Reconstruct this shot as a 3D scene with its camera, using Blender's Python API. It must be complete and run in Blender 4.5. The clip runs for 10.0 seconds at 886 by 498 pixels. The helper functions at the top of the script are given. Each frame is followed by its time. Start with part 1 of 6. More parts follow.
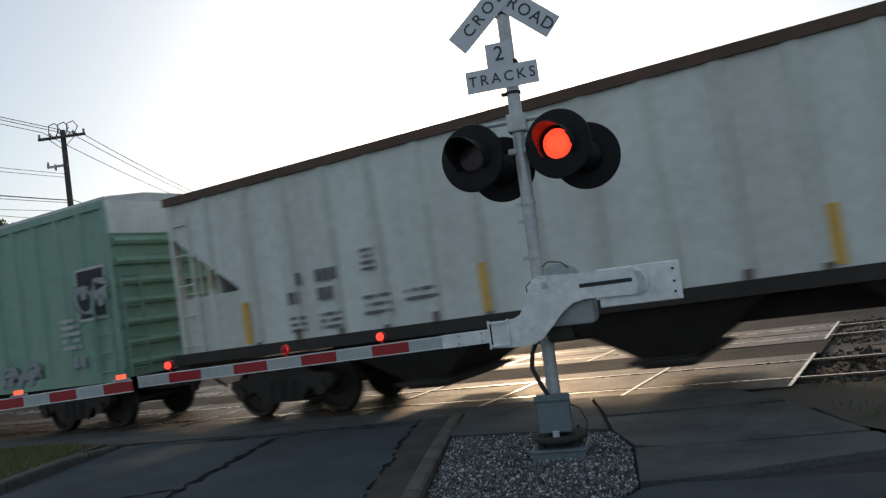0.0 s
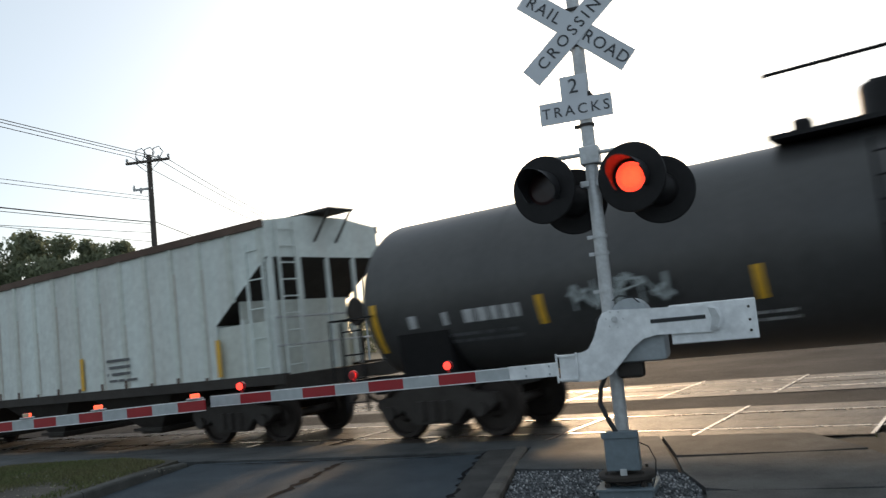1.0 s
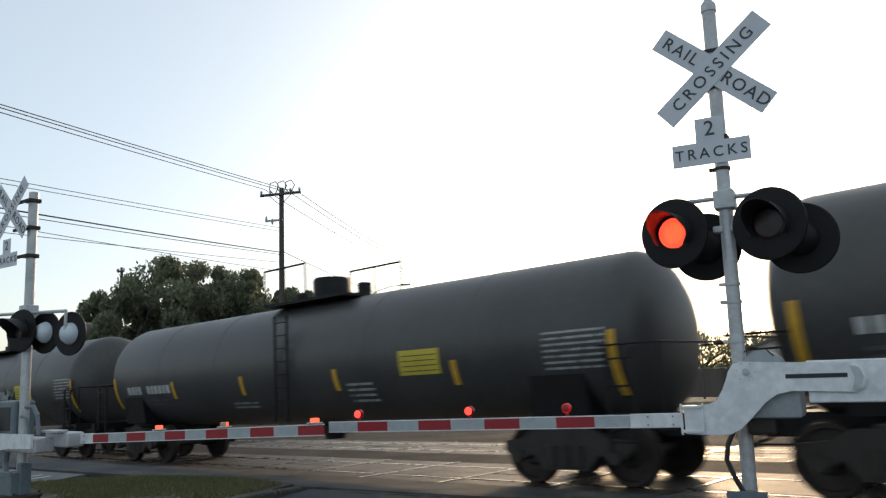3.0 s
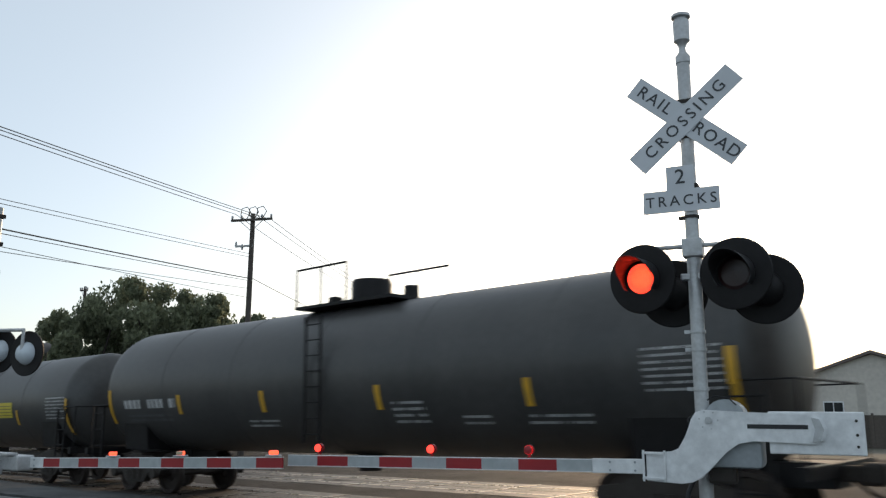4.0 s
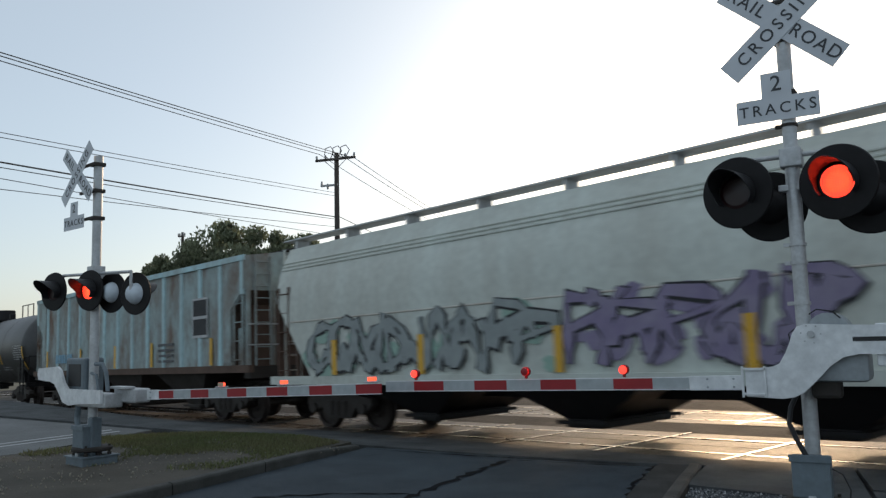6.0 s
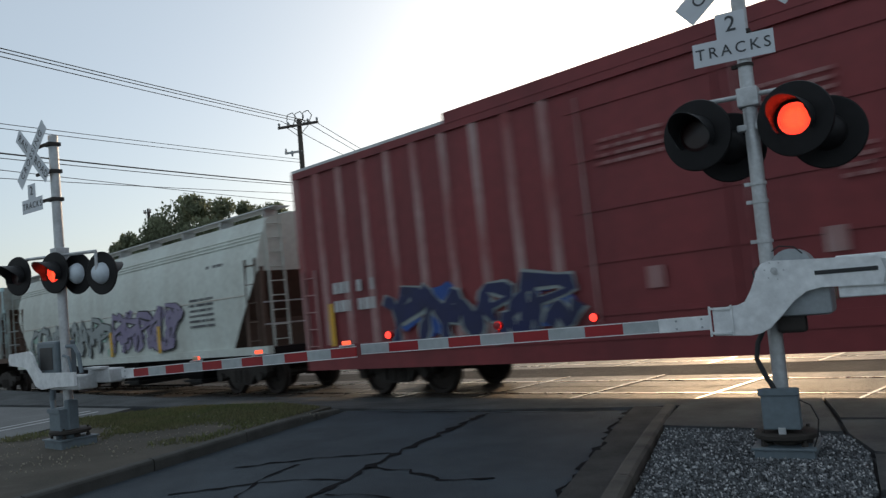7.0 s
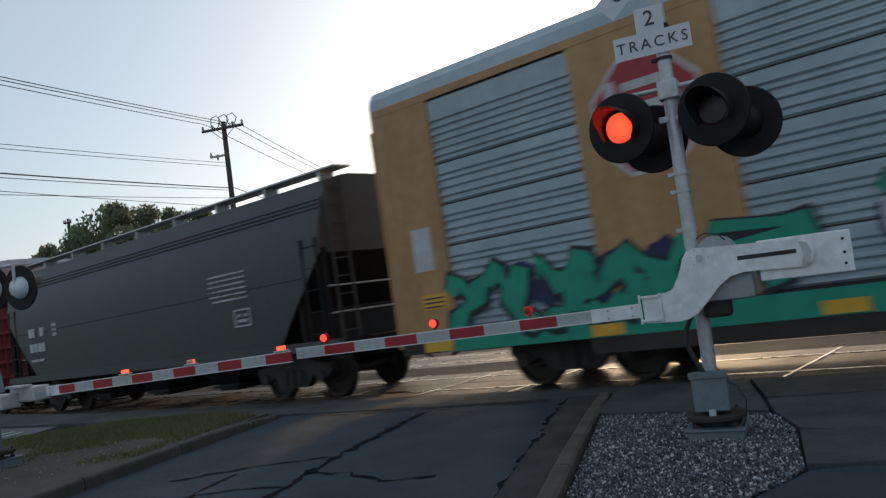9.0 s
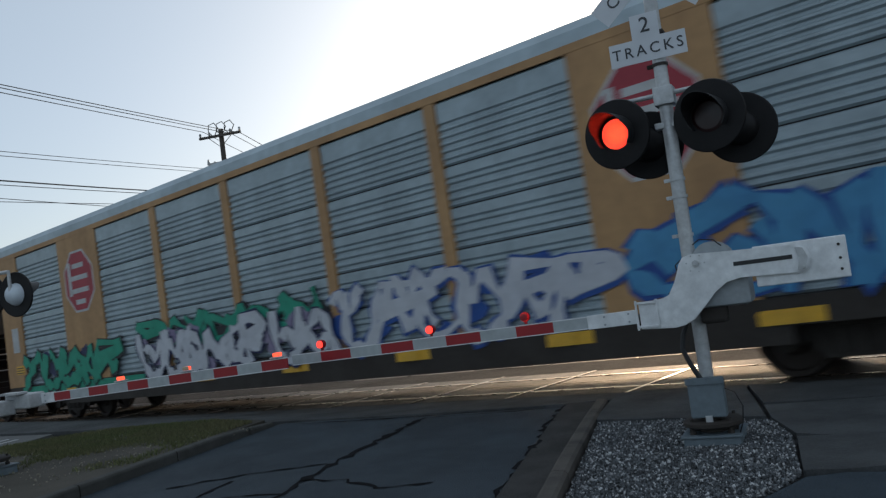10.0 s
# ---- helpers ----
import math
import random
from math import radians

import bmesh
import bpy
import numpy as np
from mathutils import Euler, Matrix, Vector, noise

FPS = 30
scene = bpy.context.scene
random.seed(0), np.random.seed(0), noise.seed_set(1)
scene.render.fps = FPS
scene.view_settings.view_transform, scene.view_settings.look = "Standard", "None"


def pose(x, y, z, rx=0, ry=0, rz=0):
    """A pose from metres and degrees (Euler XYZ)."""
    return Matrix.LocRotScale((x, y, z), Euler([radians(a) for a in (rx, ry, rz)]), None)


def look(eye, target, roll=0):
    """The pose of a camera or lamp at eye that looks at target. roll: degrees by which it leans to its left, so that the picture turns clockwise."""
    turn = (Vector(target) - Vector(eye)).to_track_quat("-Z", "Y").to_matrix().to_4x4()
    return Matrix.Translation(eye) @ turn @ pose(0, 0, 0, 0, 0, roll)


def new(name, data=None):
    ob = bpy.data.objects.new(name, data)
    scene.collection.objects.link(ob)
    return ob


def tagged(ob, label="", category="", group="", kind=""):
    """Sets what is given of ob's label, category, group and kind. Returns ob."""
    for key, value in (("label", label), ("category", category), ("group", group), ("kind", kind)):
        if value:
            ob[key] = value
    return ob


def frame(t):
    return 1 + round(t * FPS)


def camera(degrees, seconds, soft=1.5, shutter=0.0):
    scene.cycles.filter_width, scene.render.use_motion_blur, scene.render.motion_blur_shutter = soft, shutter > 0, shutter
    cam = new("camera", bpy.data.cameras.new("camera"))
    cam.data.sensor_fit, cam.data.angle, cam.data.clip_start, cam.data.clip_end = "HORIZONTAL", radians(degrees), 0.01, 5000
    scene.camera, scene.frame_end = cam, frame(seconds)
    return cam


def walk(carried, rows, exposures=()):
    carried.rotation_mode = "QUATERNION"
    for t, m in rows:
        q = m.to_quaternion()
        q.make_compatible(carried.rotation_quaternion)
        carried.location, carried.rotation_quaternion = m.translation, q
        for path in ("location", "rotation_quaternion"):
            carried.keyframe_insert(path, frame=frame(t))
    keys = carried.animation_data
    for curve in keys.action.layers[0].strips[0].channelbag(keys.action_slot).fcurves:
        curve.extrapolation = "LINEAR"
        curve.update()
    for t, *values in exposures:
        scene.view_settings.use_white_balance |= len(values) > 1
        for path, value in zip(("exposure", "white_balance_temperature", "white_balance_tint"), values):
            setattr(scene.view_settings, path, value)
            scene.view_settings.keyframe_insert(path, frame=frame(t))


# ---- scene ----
cam = camera(57.4, 10.0, soft=1.3, shutter=0.25)
EYE = 1.65
LIGHT = [(0.0, 0.98, 5950, 11), (0.5, 1.2, 6000, 11), (1.2, 1.42, 6100, 11), (4.6, 1.36, 6050, 11), (6.6, 1.1, 5980, 11), (8.2, 1.05, 5980, 11), (10.0, 0.98, 5800, 11)]
# seconds, yaw, pitch, roll, and the sway of the hand about the standing point
PATH = [
    (0.0, 30.37, 2.67, 7.45, 0.037, 0.019, 0.047),
    (0.5, 31.79, 3.58, 7.57, 0.047, 0.035, 0.048),
    (1.0, 35.21, 5.27, 5.62, 0.049, 0.001, 0.056),
    (1.5, 39.39, 7.53, 2.84, 0.037, -0.007, 0.068),
    (2.0, 41.95, 8.17, 2.94, 0.014, -0.022, 0.067),
    (2.2, 42.59, 8.05, 3.14, -0.004, -0.039, 0.054),
    (3.3, 42.92, 9.72, 1.11, -0.003, -0.025, 0.015),
    (3.5, 41.93, 10.51, 0.27, 0.005, -0.028, 0.032),
    (4.0, 40.66, 11.05, -0.30, -0.007, -0.015, 0.041),
    (4.5, 43.68, 9.90, 0.01, -0.012, -0.029, 0.008),
    (5.0, 46.57, 8.14, 0.21, -0.031, -0.036, -0.011),
    (6.5, 46.73, 4.96, 2.35, -0.041, -0.009, -0.030),
    (7.0, 45.21, 3.43, 5.05, -0.014, 0.011, -0.035),
    (7.5, 42.00, 2.64, 7.25, 0.014, 0.026, -0.041),
    (8.0, 40.40, 2.43, 7.63, -0.004, 0.041, -0.034),
    (8.5, 40.37, 2.18, 7.11, -0.023, 0.023, -0.030),
    (9.0, 40.56, 2.80, 7.53, -0.021, 0.019, -0.030),
    (9.5, 40.60, 3.24, 7.81, -0.011, 0.024, -0.040),
    (10.0, 40.39, 3.29, 7.57, -0.017, 0.031, -0.042),
]
walk(cam, [(t, pose(dx, dy, EYE + dz, 90 + pitch, roll, yaw)) for t, yaw, pitch, roll, dx, dy, dz in PATH], exposures=LIGHT)

# ---- world and sun ----
SUN_YAW, SUN_UP = 26.0, 14.0
world = bpy.data.worlds.new("world")
scene.world = world
world.use_nodes = True
wn = world.node_tree.nodes
sky = wn.new("ShaderNodeTexSky")
sky.sky_type, sky.sun_disc = "NISHITA", False
sky.sun_elevation, sky.sun_rotation = radians(SUN_UP), radians(-SUN_YAW)
sky.air_density, sky.dust_density, sky.ozone_density, sky.altitude = 0.9, 2.0, 1.5, 50
wn["Background"].inputs["Strength"].default_value = 0.032
world.node_tree.links.new(sky.outputs[0], wn["Background"].inputs["Color"])
# an even veil of high thin cloud over the whole sky
veil, both = wn.new("ShaderNodeBackground"), wn.new("ShaderNodeAddShader")
veil.inputs["Color"].default_value, veil.inputs["Strength"].default_value = (0.86, 0.92, 0.86, 1), 0.19
world.node_tree.links.new(wn["Background"].outputs[0], both.inputs[0])
world.node_tree.links.new(veil.outputs[0], both.inputs[1])
world.node_tree.links.new(both.outputs[0], wn["World Output"].inputs["Surface"])
sun = new("sun", bpy.data.lights.new("sun", "SUN"))
sun.data.energy, sun.data.angle, sun.data.color = 0.58, radians(4), (1.0, 0.64, 0.33)
su, ya = radians(SUN_UP), radians(SUN_YAW)
sun.matrix_world = look((-60 * math.sin(ya), 60 * math.cos(ya), 60 * math.tan(su)), (0, 0, 0))


# ---- materials ----
def mat(name, colour, rough=0.6, metal=0.0, second=None, grain=18.0, amount=0.5, stain=1.5, bump=0.15, streak=1.0, coat=0.0, random_value=0.0, random_island=0.0, depth=0.01, spec=0.5, speck=0.22):
    """A painted, mineral or metal surface: two scales of variation between colour and second, fine relief."""
    m = bpy.data.materials.new(name)
    m.use_nodes = True
    n, l = m.node_tree.nodes, m.node_tree.links
    b = n["Principled BSDF"]
    second = second or tuple(c * 0.6 for c in colour)
    co = n.new("ShaderNodeTexCoord")
    mp = n.new("ShaderNodeMapping")
    mp.inputs["Scale"].default_value = (1, 1, 1 / streak)
    l.new(co.outputs["Object"], mp.inputs["Vector"])
    big, fine = n.new("ShaderNodeTexNoise"), n.new("ShaderNodeTexNoise")
    big.inputs["Scale"].default_value, big.inputs["Detail"].default_value, big.inputs["Roughness"].default_value = stain, 6, 0.65
    fine.inputs["Scale"].default_value, fine.inputs["Detail"].default_value = grain, 5
    l.new(mp.outputs[0], big.inputs["Vector"])
    l.new(co.outputs["Object"], fine.inputs["Vector"])
    ramp = n.new("ShaderNodeValToRGB")
    ramp.color_ramp.elements[0].position, ramp.color_ramp.elements[1].position = 0.38, 0.68
    l.new(big.outputs["Fac"], ramp.inputs["Fac"])
    mul = n.new("ShaderNodeMath")
    mul.operation = "MULTIPLY"
    mul.inputs[1].default_value = amount
    l.new(ramp.outputs["Color"], mul.inputs[0])
    mix = n.new("ShaderNodeMix")
    mix.data_type = "RGBA"
    mix.inputs["A"].default_value, mix.inputs["B"].default_value = (*colour, 1), (*second, 1)
    l.new(mul.outputs[0], mix.inputs["Factor"])
    val = n.new("ShaderNodeMapRange")
    val.inputs["To Min"].default_value, val.inputs["To Max"].default_value = 1 - speck, 1 + speck
    l.new(fine.outputs["Fac"], val.inputs["Value"])
    hsv = n.new("ShaderNodeHueSaturation")
    l.new(mix.outputs["Result"], hsv.inputs["Color"])
    last = val.outputs[0]
    for amt, node, out in ((random_value, "ShaderNodeObjectInfo", "Random"), (random_island, "ShaderNodeNewGeometry", "Random Per Island")):
        if amt:
            src, mr, mm = n.new(node), n.new("ShaderNodeMapRange"), n.new("ShaderNodeMath")
            mr.inputs["To Min"].default_value, mr.inputs["To Max"].default_value = 1 - amt, 1 + amt
            mm.operation = "MULTIPLY"
            l.new(src.outputs[out], mr.inputs["Value"])
            l.new(mr.outputs[0], mm.inputs[0])
            l.new(last, mm.inputs[1])
            last = mm.outputs[0]
    l.new(last, hsv.inputs["Value"])
    l.new(hsv.outputs[0], b.inputs["Base Color"])
    rr = n.new("ShaderNodeMapRange")
    rr.inputs["To Min"].default_value, rr.inputs["To Max"].default_value = max(0.03, rough - 0.12), min(1, rough + 0.12)
    l.new(big.outputs["Fac"], rr.inputs["Value"])
    l.new(rr.outputs[0], b.inputs["Roughness"])
    b.inputs["Metallic"].default_value = metal
    b.inputs["Coat Weight"].default_value = coat
    b.inputs["Specular IOR Level"].default_value = spec
    if bump:
        bp = n.new("ShaderNodeBump")
        bp.inputs["Strength"].default_value, bp.inputs["Distance"].default_value = bump, depth
        l.new(fine.outputs["Fac"], bp.inputs["Height"])
        l.new(bp.outputs[0], b.inputs["Normal"])
    return m


def glow(name, colour, strength):
    m = bpy.data.materials.new(name)
    m.use_nodes = True
    b = m.node_tree.nodes["Principled BSDF"]
    b.inputs["Base Color"].default_value = (colour[0] * 0.3, colour[1] * 0.3, colour[2] * 0.3, 1)
    b.inputs["Emission Color"].default_value, b.inputs["Emission Strength"].default_value = (*colour, 1), strength
    return m


M = dict(
    asphalt=mat("asphalt", (0.044, 0.062, 0.080), 0.66, second=(0.020, 0.028, 0.038), grain=75, stain=0.8, amount=0.9, bump=1.0, depth=0.025, spec=0.4, speck=0.95),
    far_asphalt=mat("worn_asphalt", (0.055, 0.052, 0.05), 0.8, second=(0.026, 0.025, 0.024), grain=45, stain=0.35, amount=0.9, bump=0.9, depth=0.04, spec=0.12, speck=0.6),
    # lane: pale worn asphalt, lightened further for sky reflected at grazing angles
    lane=mat("worn_asphalt_with_sky_sheen", (0.12, 0.122, 0.12), 0.6, second=(0.07, 0.07, 0.068), grain=60, stain=0.5, amount=0.9, bump=0.5, depth=0.015, spec=0.5, speck=0.4),
    tar=mat("crack_tar", (0.010, 0.010, 0.012), 0.9, grain=40, bump=0.3, spec=0.1),
    concrete=mat("concrete", (0.085, 0.089, 0.092), 0.75, second=(0.040, 0.042, 0.043), grain=50, stain=1.1, amount=0.95, bump=0.6, depth=0.02, spec=0.25, random_value=0.12, speck=0.45),
    kerb=mat("kerb_concrete", (0.10, 0.088, 0.076), 0.8, second=(0.042, 0.038, 0.034), grain=60, stain=2.2, amount=0.9, bump=0.5),
    box_dark=mat("blue_grey_cabinet_paint", (0.15, 0.185, 0.21), 0.5, second=(0.09, 0.11, 0.125), grain=20, stain=3, bump=0.08),
    chip=mat("pale_stone", (0.42, 0.42, 0.42), 0.7, second=(0.25, 0.25, 0.26), grain=60, stain=9, bump=0.2, random_island=0.5),
    text_blue=mat("faded_blue_lettering", (0.20, 0.38, 0.52), 0.7, second=(0.30, 0.40, 0.45), grain=7, stain=2, amount=0.9, bump=0.0),
    gutter=mat("gutter_concrete", (0.062, 0.060, 0.058), 0.8, second=(0.030, 0.029, 0.028), grain=70, stain=1.4, amount=0.95, bump=0.6, depth=0.02, spec=0.25, speck=0.5),
    end_wash=mat("weathered_pale_maroon", (0.42, 0.35, 0.33), 0.7, second=(0.25, 0.10, 0.09), grain=6, stain=1.2, streak=4, amount=0.9, bump=0.1),
    island_kerb=mat("dirty_kerb_concrete", (0.075, 0.074, 0.068), 0.85, second=(0.035, 0.034, 0.03), grain=50, stain=1.6, amount=0.9, bump=0.5),
    dirt=mat("dirt", (0.085, 0.072, 0.055), 0.95, second=(0.04, 0.037, 0.028), grain=35, stain=0.6, amount=0.9, bump=0.8),
    field=mat("far_ground", (0.12, 0.11, 0.085), 0.9, second=(0.07, 0.075, 0.04), grain=6, stain=0.08, amount=0.9, bump=0.4),
    ballast=mat("ballast", (0.14, 0.125, 0.11), 0.9, second=(0.06, 0.05, 0.045), grain=30, stain=1.2, amount=0.8, bump=0.8, random_island=0.35),
    gravel=mat("gravel", (0.115, 0.122, 0.13), 0.75, second=(0.045, 0.046, 0.048), grain=60, stain=9, amount=0.8, bump=0.3, random_island=0.85),
    gravel_bed=mat("gravel_bed", (0.035, 0.035, 0.037), 0.95, grain=40, stain=3, bump=0.9),
    panel=mat("crossing_panel", (0.055, 0.042, 0.032), 0.55, second=(0.022, 0.018, 0.015), grain=28, stain=1.6, amount=0.95, bump=1.0, depth=0.04, spec=0.55, random_value=0.4, speck=0.6),
    rail=mat("rail_steel", (0.36, 0.31, 0.27), 0.28, 1.0, second=(0.20, 0.12, 0.08), grain=30, stain=2, bump=0.1),
    tie=mat("tie_wood", (0.09, 0.065, 0.045), 0.9, second=(0.04, 0.03, 0.025), grain=25, stain=2, streak=0.2, bump=0.6, random_value=0.25),
    galv=mat("galvanised_steel", (0.55, 0.56, 0.57), 0.45, 0.35, second=(0.36, 0.36, 0.36), grain=30, stain=4, amount=0.7, bump=0.08),
    white_al=mat("white_painted_metal", (0.82, 0.83, 0.84), 0.42, 0.1, second=(0.50, 0.51, 0.52), grain=14, stain=5, amount=0.5, bump=0.06),
    grey_box=mat("grey_painted_metal", (0.36, 0.39, 0.41), 0.5, second=(0.24, 0.25, 0.26), grain=20, stain=3, bump=0.08),
    black=mat("black_paint", (0.011, 0.010, 0.011), 0.55, grain=20, stain=3, bump=0.06, spec=0.25),
    black_in=mat("black_matt", (0.022, 0.022, 0.024), 0.5, grain=20, bump=0.0),
    sign=mat("reflective_sheet", (0.66, 0.68, 0.72), 0.5, second=(0.50, 0.52, 0.55), grain=6, stain=3, amount=0.5, bump=0.02),
    ink=mat("sign_black", (0.055, 0.058, 0.065), 0.6, grain=8, bump=0.0),
    red=mat("arm_red", (0.34, 0.016, 0.022), 0.4, second=(0.22, 0.013, 0.018), grain=12, stain=6, bump=0.04),
    arm_grey=mat("arm_white_sheet", (0.42, 0.45, 0.46), 0.45, second=(0.33, 0.35, 0.36), grain=10, stain=6, bump=0.04),
    cable=mat("cable_rubber", (0.02, 0.02, 0.022), 0.6, grain=20, bump=0.05),
    lens_off=mat("dark_red_lens", (0.02, 0.003, 0.004), 0.35, grain=60, bump=0.1),
    dome=mat("lens_back_dome", (0.62, 0.68, 0.74), 0.35, second=(0.45, 0.5, 0.55), grain=8, bump=0.03),
    amber=mat("amber_lens", (0.55, 0.45, 0.30), 0.35, grain=8, bump=0.02),
    wood=mat("pole_wood", (0.10, 0.085, 0.075), 0.9, second=(0.05, 0.04, 0.035), grain=20, stain=2, streak=8, bump=0.4),
    porcelain=mat("porcelain", (0.5, 0.5, 0.5), 0.3, grain=5, bump=0.0),
    bark=mat("bark", (0.06, 0.05, 0.04), 0.95, grain=12, stain=3, streak=4, bump=0.8),
    leaf=mat("leaves", (0.22, 0.24, 0.15), 0.7, second=(0.14, 0.16, 0.10), grain=4, stain=0.5, bump=0.0, random_island=0.4),
    grass=mat("grass", (0.13, 0.15, 0.06), 0.85, second=(0.19, 0.16, 0.09), grain=9, stain=0.6, amount=0.8, bump=0.0, random_island=0.35),
    litter=mat("pale_litter", (0.30, 0.27, 0.21), 0.8, grain=8, bump=0.0),
    house_wall=mat("house_siding", (0.62, 0.58, 0.52), 0.8, second=(0.5, 0.46, 0.42), grain=4, stain=0.4, bump=0.2),
    shingles=mat("roof_shingles", (0.16, 0.13, 0.12), 0.9, second=(0.10, 0.09, 0.085), grain=10, stain=0.8, bump=0.6),
    window=mat("dark_window", (0.03, 0.035, 0.04), 0.1, grain=3, bump=0.0),
    fence=mat("fence_wood", (0.12, 0.10, 0.085), 0.9, second=(0.07, 0.06, 0.05), grain=10, stain=1, streak=6, bump=0.3),
    # rolling stock
    steel=mat("dirty_steel", (0.045, 0.038, 0.033), 0.75, 0.2, second=(0.025, 0.018, 0.014), grain=20, stain=2, bump=0.3),
    wheel=mat("wheel_steel", (0.05, 0.04, 0.035), 0.6, 0.5, second=(0.03, 0.02, 0.015), grain=20, stain=3, bump=0.2),
    tread=mat("polished_tread", (0.45, 0.43, 0.42), 0.25, 1.0, grain=20, bump=0.02),
    green=mat("faded_green_paint", (0.19, 0.33, 0.245), 0.6, second=(0.28, 0.40, 0.33), grain=6, stain=0.8, streak=6, amount=0.9, bump=0.08),
    white=mat("dirty_white_paint", (0.69, 0.74, 0.71), 0.6, second=(0.54, 0.53, 0.49), grain=8, stain=0.9, streak=9, amount=0.8, bump=0.06),
    # a beige paint that also shades the posts of the white hopper
    beige=mat("beige_grey_paint_and_rib_shade", (0.62, 0.66, 0.61), 0.55, second=(0.49, 0.49, 0.44), grain=8, stain=0.7, streak=5, amount=0.8, bump=0.06),
    rust=mat("rusty_blue_paint", (0.36, 0.45, 0.45), 0.75, second=(0.17, 0.10, 0.065), grain=7, stain=1.15, streak=1.8, amount=1.0, bump=0.15),
    rust_wash=mat("thin_rust_wash", (0.50, 0.44, 0.38), 0.8, second=(0.62, 0.62, 0.58), grain=9, stain=2, streak=5, amount=0.9, bump=0.05),
    rust_rib=mat("pale_blue_rib_paint", (0.46, 0.66, 0.70), 0.7, second=(0.33, 0.30, 0.27), grain=7, stain=1.1, streak=3, amount=0.6, bump=0.1),
    brown=mat("rusty_brown", (0.12, 0.075, 0.055), 0.85, second=(0.06, 0.042, 0.033), grain=9, stain=1.5, bump=0.2),
    maroon=mat("maroon_paint", (0.225, 0.034, 0.038), 0.6, second=(0.15, 0.030, 0.034), grain=6, stain=0.7, streak=6, amount=0.9, bump=0.08),
    maroon_pale=mat("faded_maroon_paint", (0.27, 0.06, 0.06), 0.65, second=(0.50, 0.40, 0.38), grain=6, stain=1.3, streak=5, amount=0.9, bump=0.08),
    tank=mat("black_tank_paint", (0.050, 0.049, 0.049), 0.42, second=(0.075, 0.072, 0.07), grain=8, stain=0.7, streak=3, amount=0.8, bump=0.05),
    charcoal=mat("charcoal_paint", (0.046, 0.048, 0.051), 0.5, second=(0.062, 0.061, 0.058), grain=8, stain=0.6, streak=4, amount=0.9, bump=0.06),
    galv_panel=mat("galvanised_panel", (0.37, 0.44, 0.48), 0.45, 0.25, second=(0.27, 0.32, 0.35), grain=9, stain=1.4, streak=2, amount=0.8, bump=0.05),
    rack_roof=mat("rack_roof_steel", (0.44, 0.52, 0.57), 0.45, 0.25, second=(0.33, 0.39, 0.43), grain=6, stain=0.7, amount=0.8, bump=0.05),
    rack_tan=mat("tan_rack_paint", (0.48, 0.28, 0.12), 0.6, second=(0.34, 0.19, 0.085), grain=7, stain=0.9, streak=4, amount=0.9, bump=0.06),
    yellow=mat("yellow_reflector", (0.75, 0.42, 0.03), 0.45, second=(0.55, 0.32, 0.05), grain=9, stain=4, bump=0.02),
    stencil=mat("white_stencil", (0.55, 0.55, 0.55), 0.7, second=(0.35, 0.35, 0.35), grain=9, stain=4, bump=0.0),
    stencil_dark=mat("dark_stencil", (0.15, 0.15, 0.155), 0.7, grain=9, bump=0.0),
    placard=mat("placard_yellow", (0.62, 0.50, 0.05), 0.6, grain=9, bump=0.0),
    octagon=mat("octagon_red", (0.36, 0.03, 0.05), 0.55, second=(0.28, 0.04, 0.05), grain=7, stain=2, bump=0.0),
    g_green=mat("spray_green", (0.02, 0.30, 0.19), 0.55, second=(0.015, 0.22, 0.14), grain=5, stain=2, bump=0.0),
    g_white=mat("spray_white", (0.55, 0.56, 0.60), 0.6, second=(0.40, 0.42, 0.48), grain=5, stain=2, bump=0.0),
    g_black=mat("spray_black", (0.02, 0.02, 0.025), 0.6, grain=5, bump=0.0),
    g_blue=mat("spray_blue", (0.02, 0.08, 0.32), 0.55, second=(0.03, 0.05, 0.2), grain=5, stain=2, bump=0.0),
    g_navy=mat("spray_navy", (0.015, 0.02, 0.09), 0.6, second=(0.03, 0.03, 0.05), grain=5, stain=2, bump=0.0),
    g_sky=mat("spray_pale_blue", (0.08, 0.28, 0.50), 0.55, second=(0.05, 0.18, 0.4), grain=5, stain=2, bump=0.0),
    g_purple=mat("spray_purple", (0.22, 0.18, 0.30), 0.6, second=(0.36, 0.33, 0.40), grain=5, stain=2, bump=0.0),
    g_silver=mat("spray_silver", (0.30, 0.33, 0.33), 0.5, second=(0.20, 0.23, 0.23), grain=5, stain=2, bump=0.0),
    g_mint=mat("spray_mint", (0.30, 0.46, 0.38), 0.6, second=(0.36, 0.44, 0.40), grain=5, stain=2, bump=0.0),
    g_red=mat("spray_red", (0.30, 0.03, 0.05), 0.6, grain=5, bump=0.0),
    led=glow("lit_red_led", (1.0, 0.03, 0.012), 7.0),
    led_core=glow("lit_orange_led", (1.0, 0.045, 0.012), 9.0),
    led_base=glow("lit_lens", (1.0, 0.012, 0.012), 0.14),
    led_small=glow("lit_small_lens", (1.0, 0.035, 0.02), 1.3),
    led_amber=glow("lit_amber_lens", (1.0, 0.08, 0.03), 1.0),
)



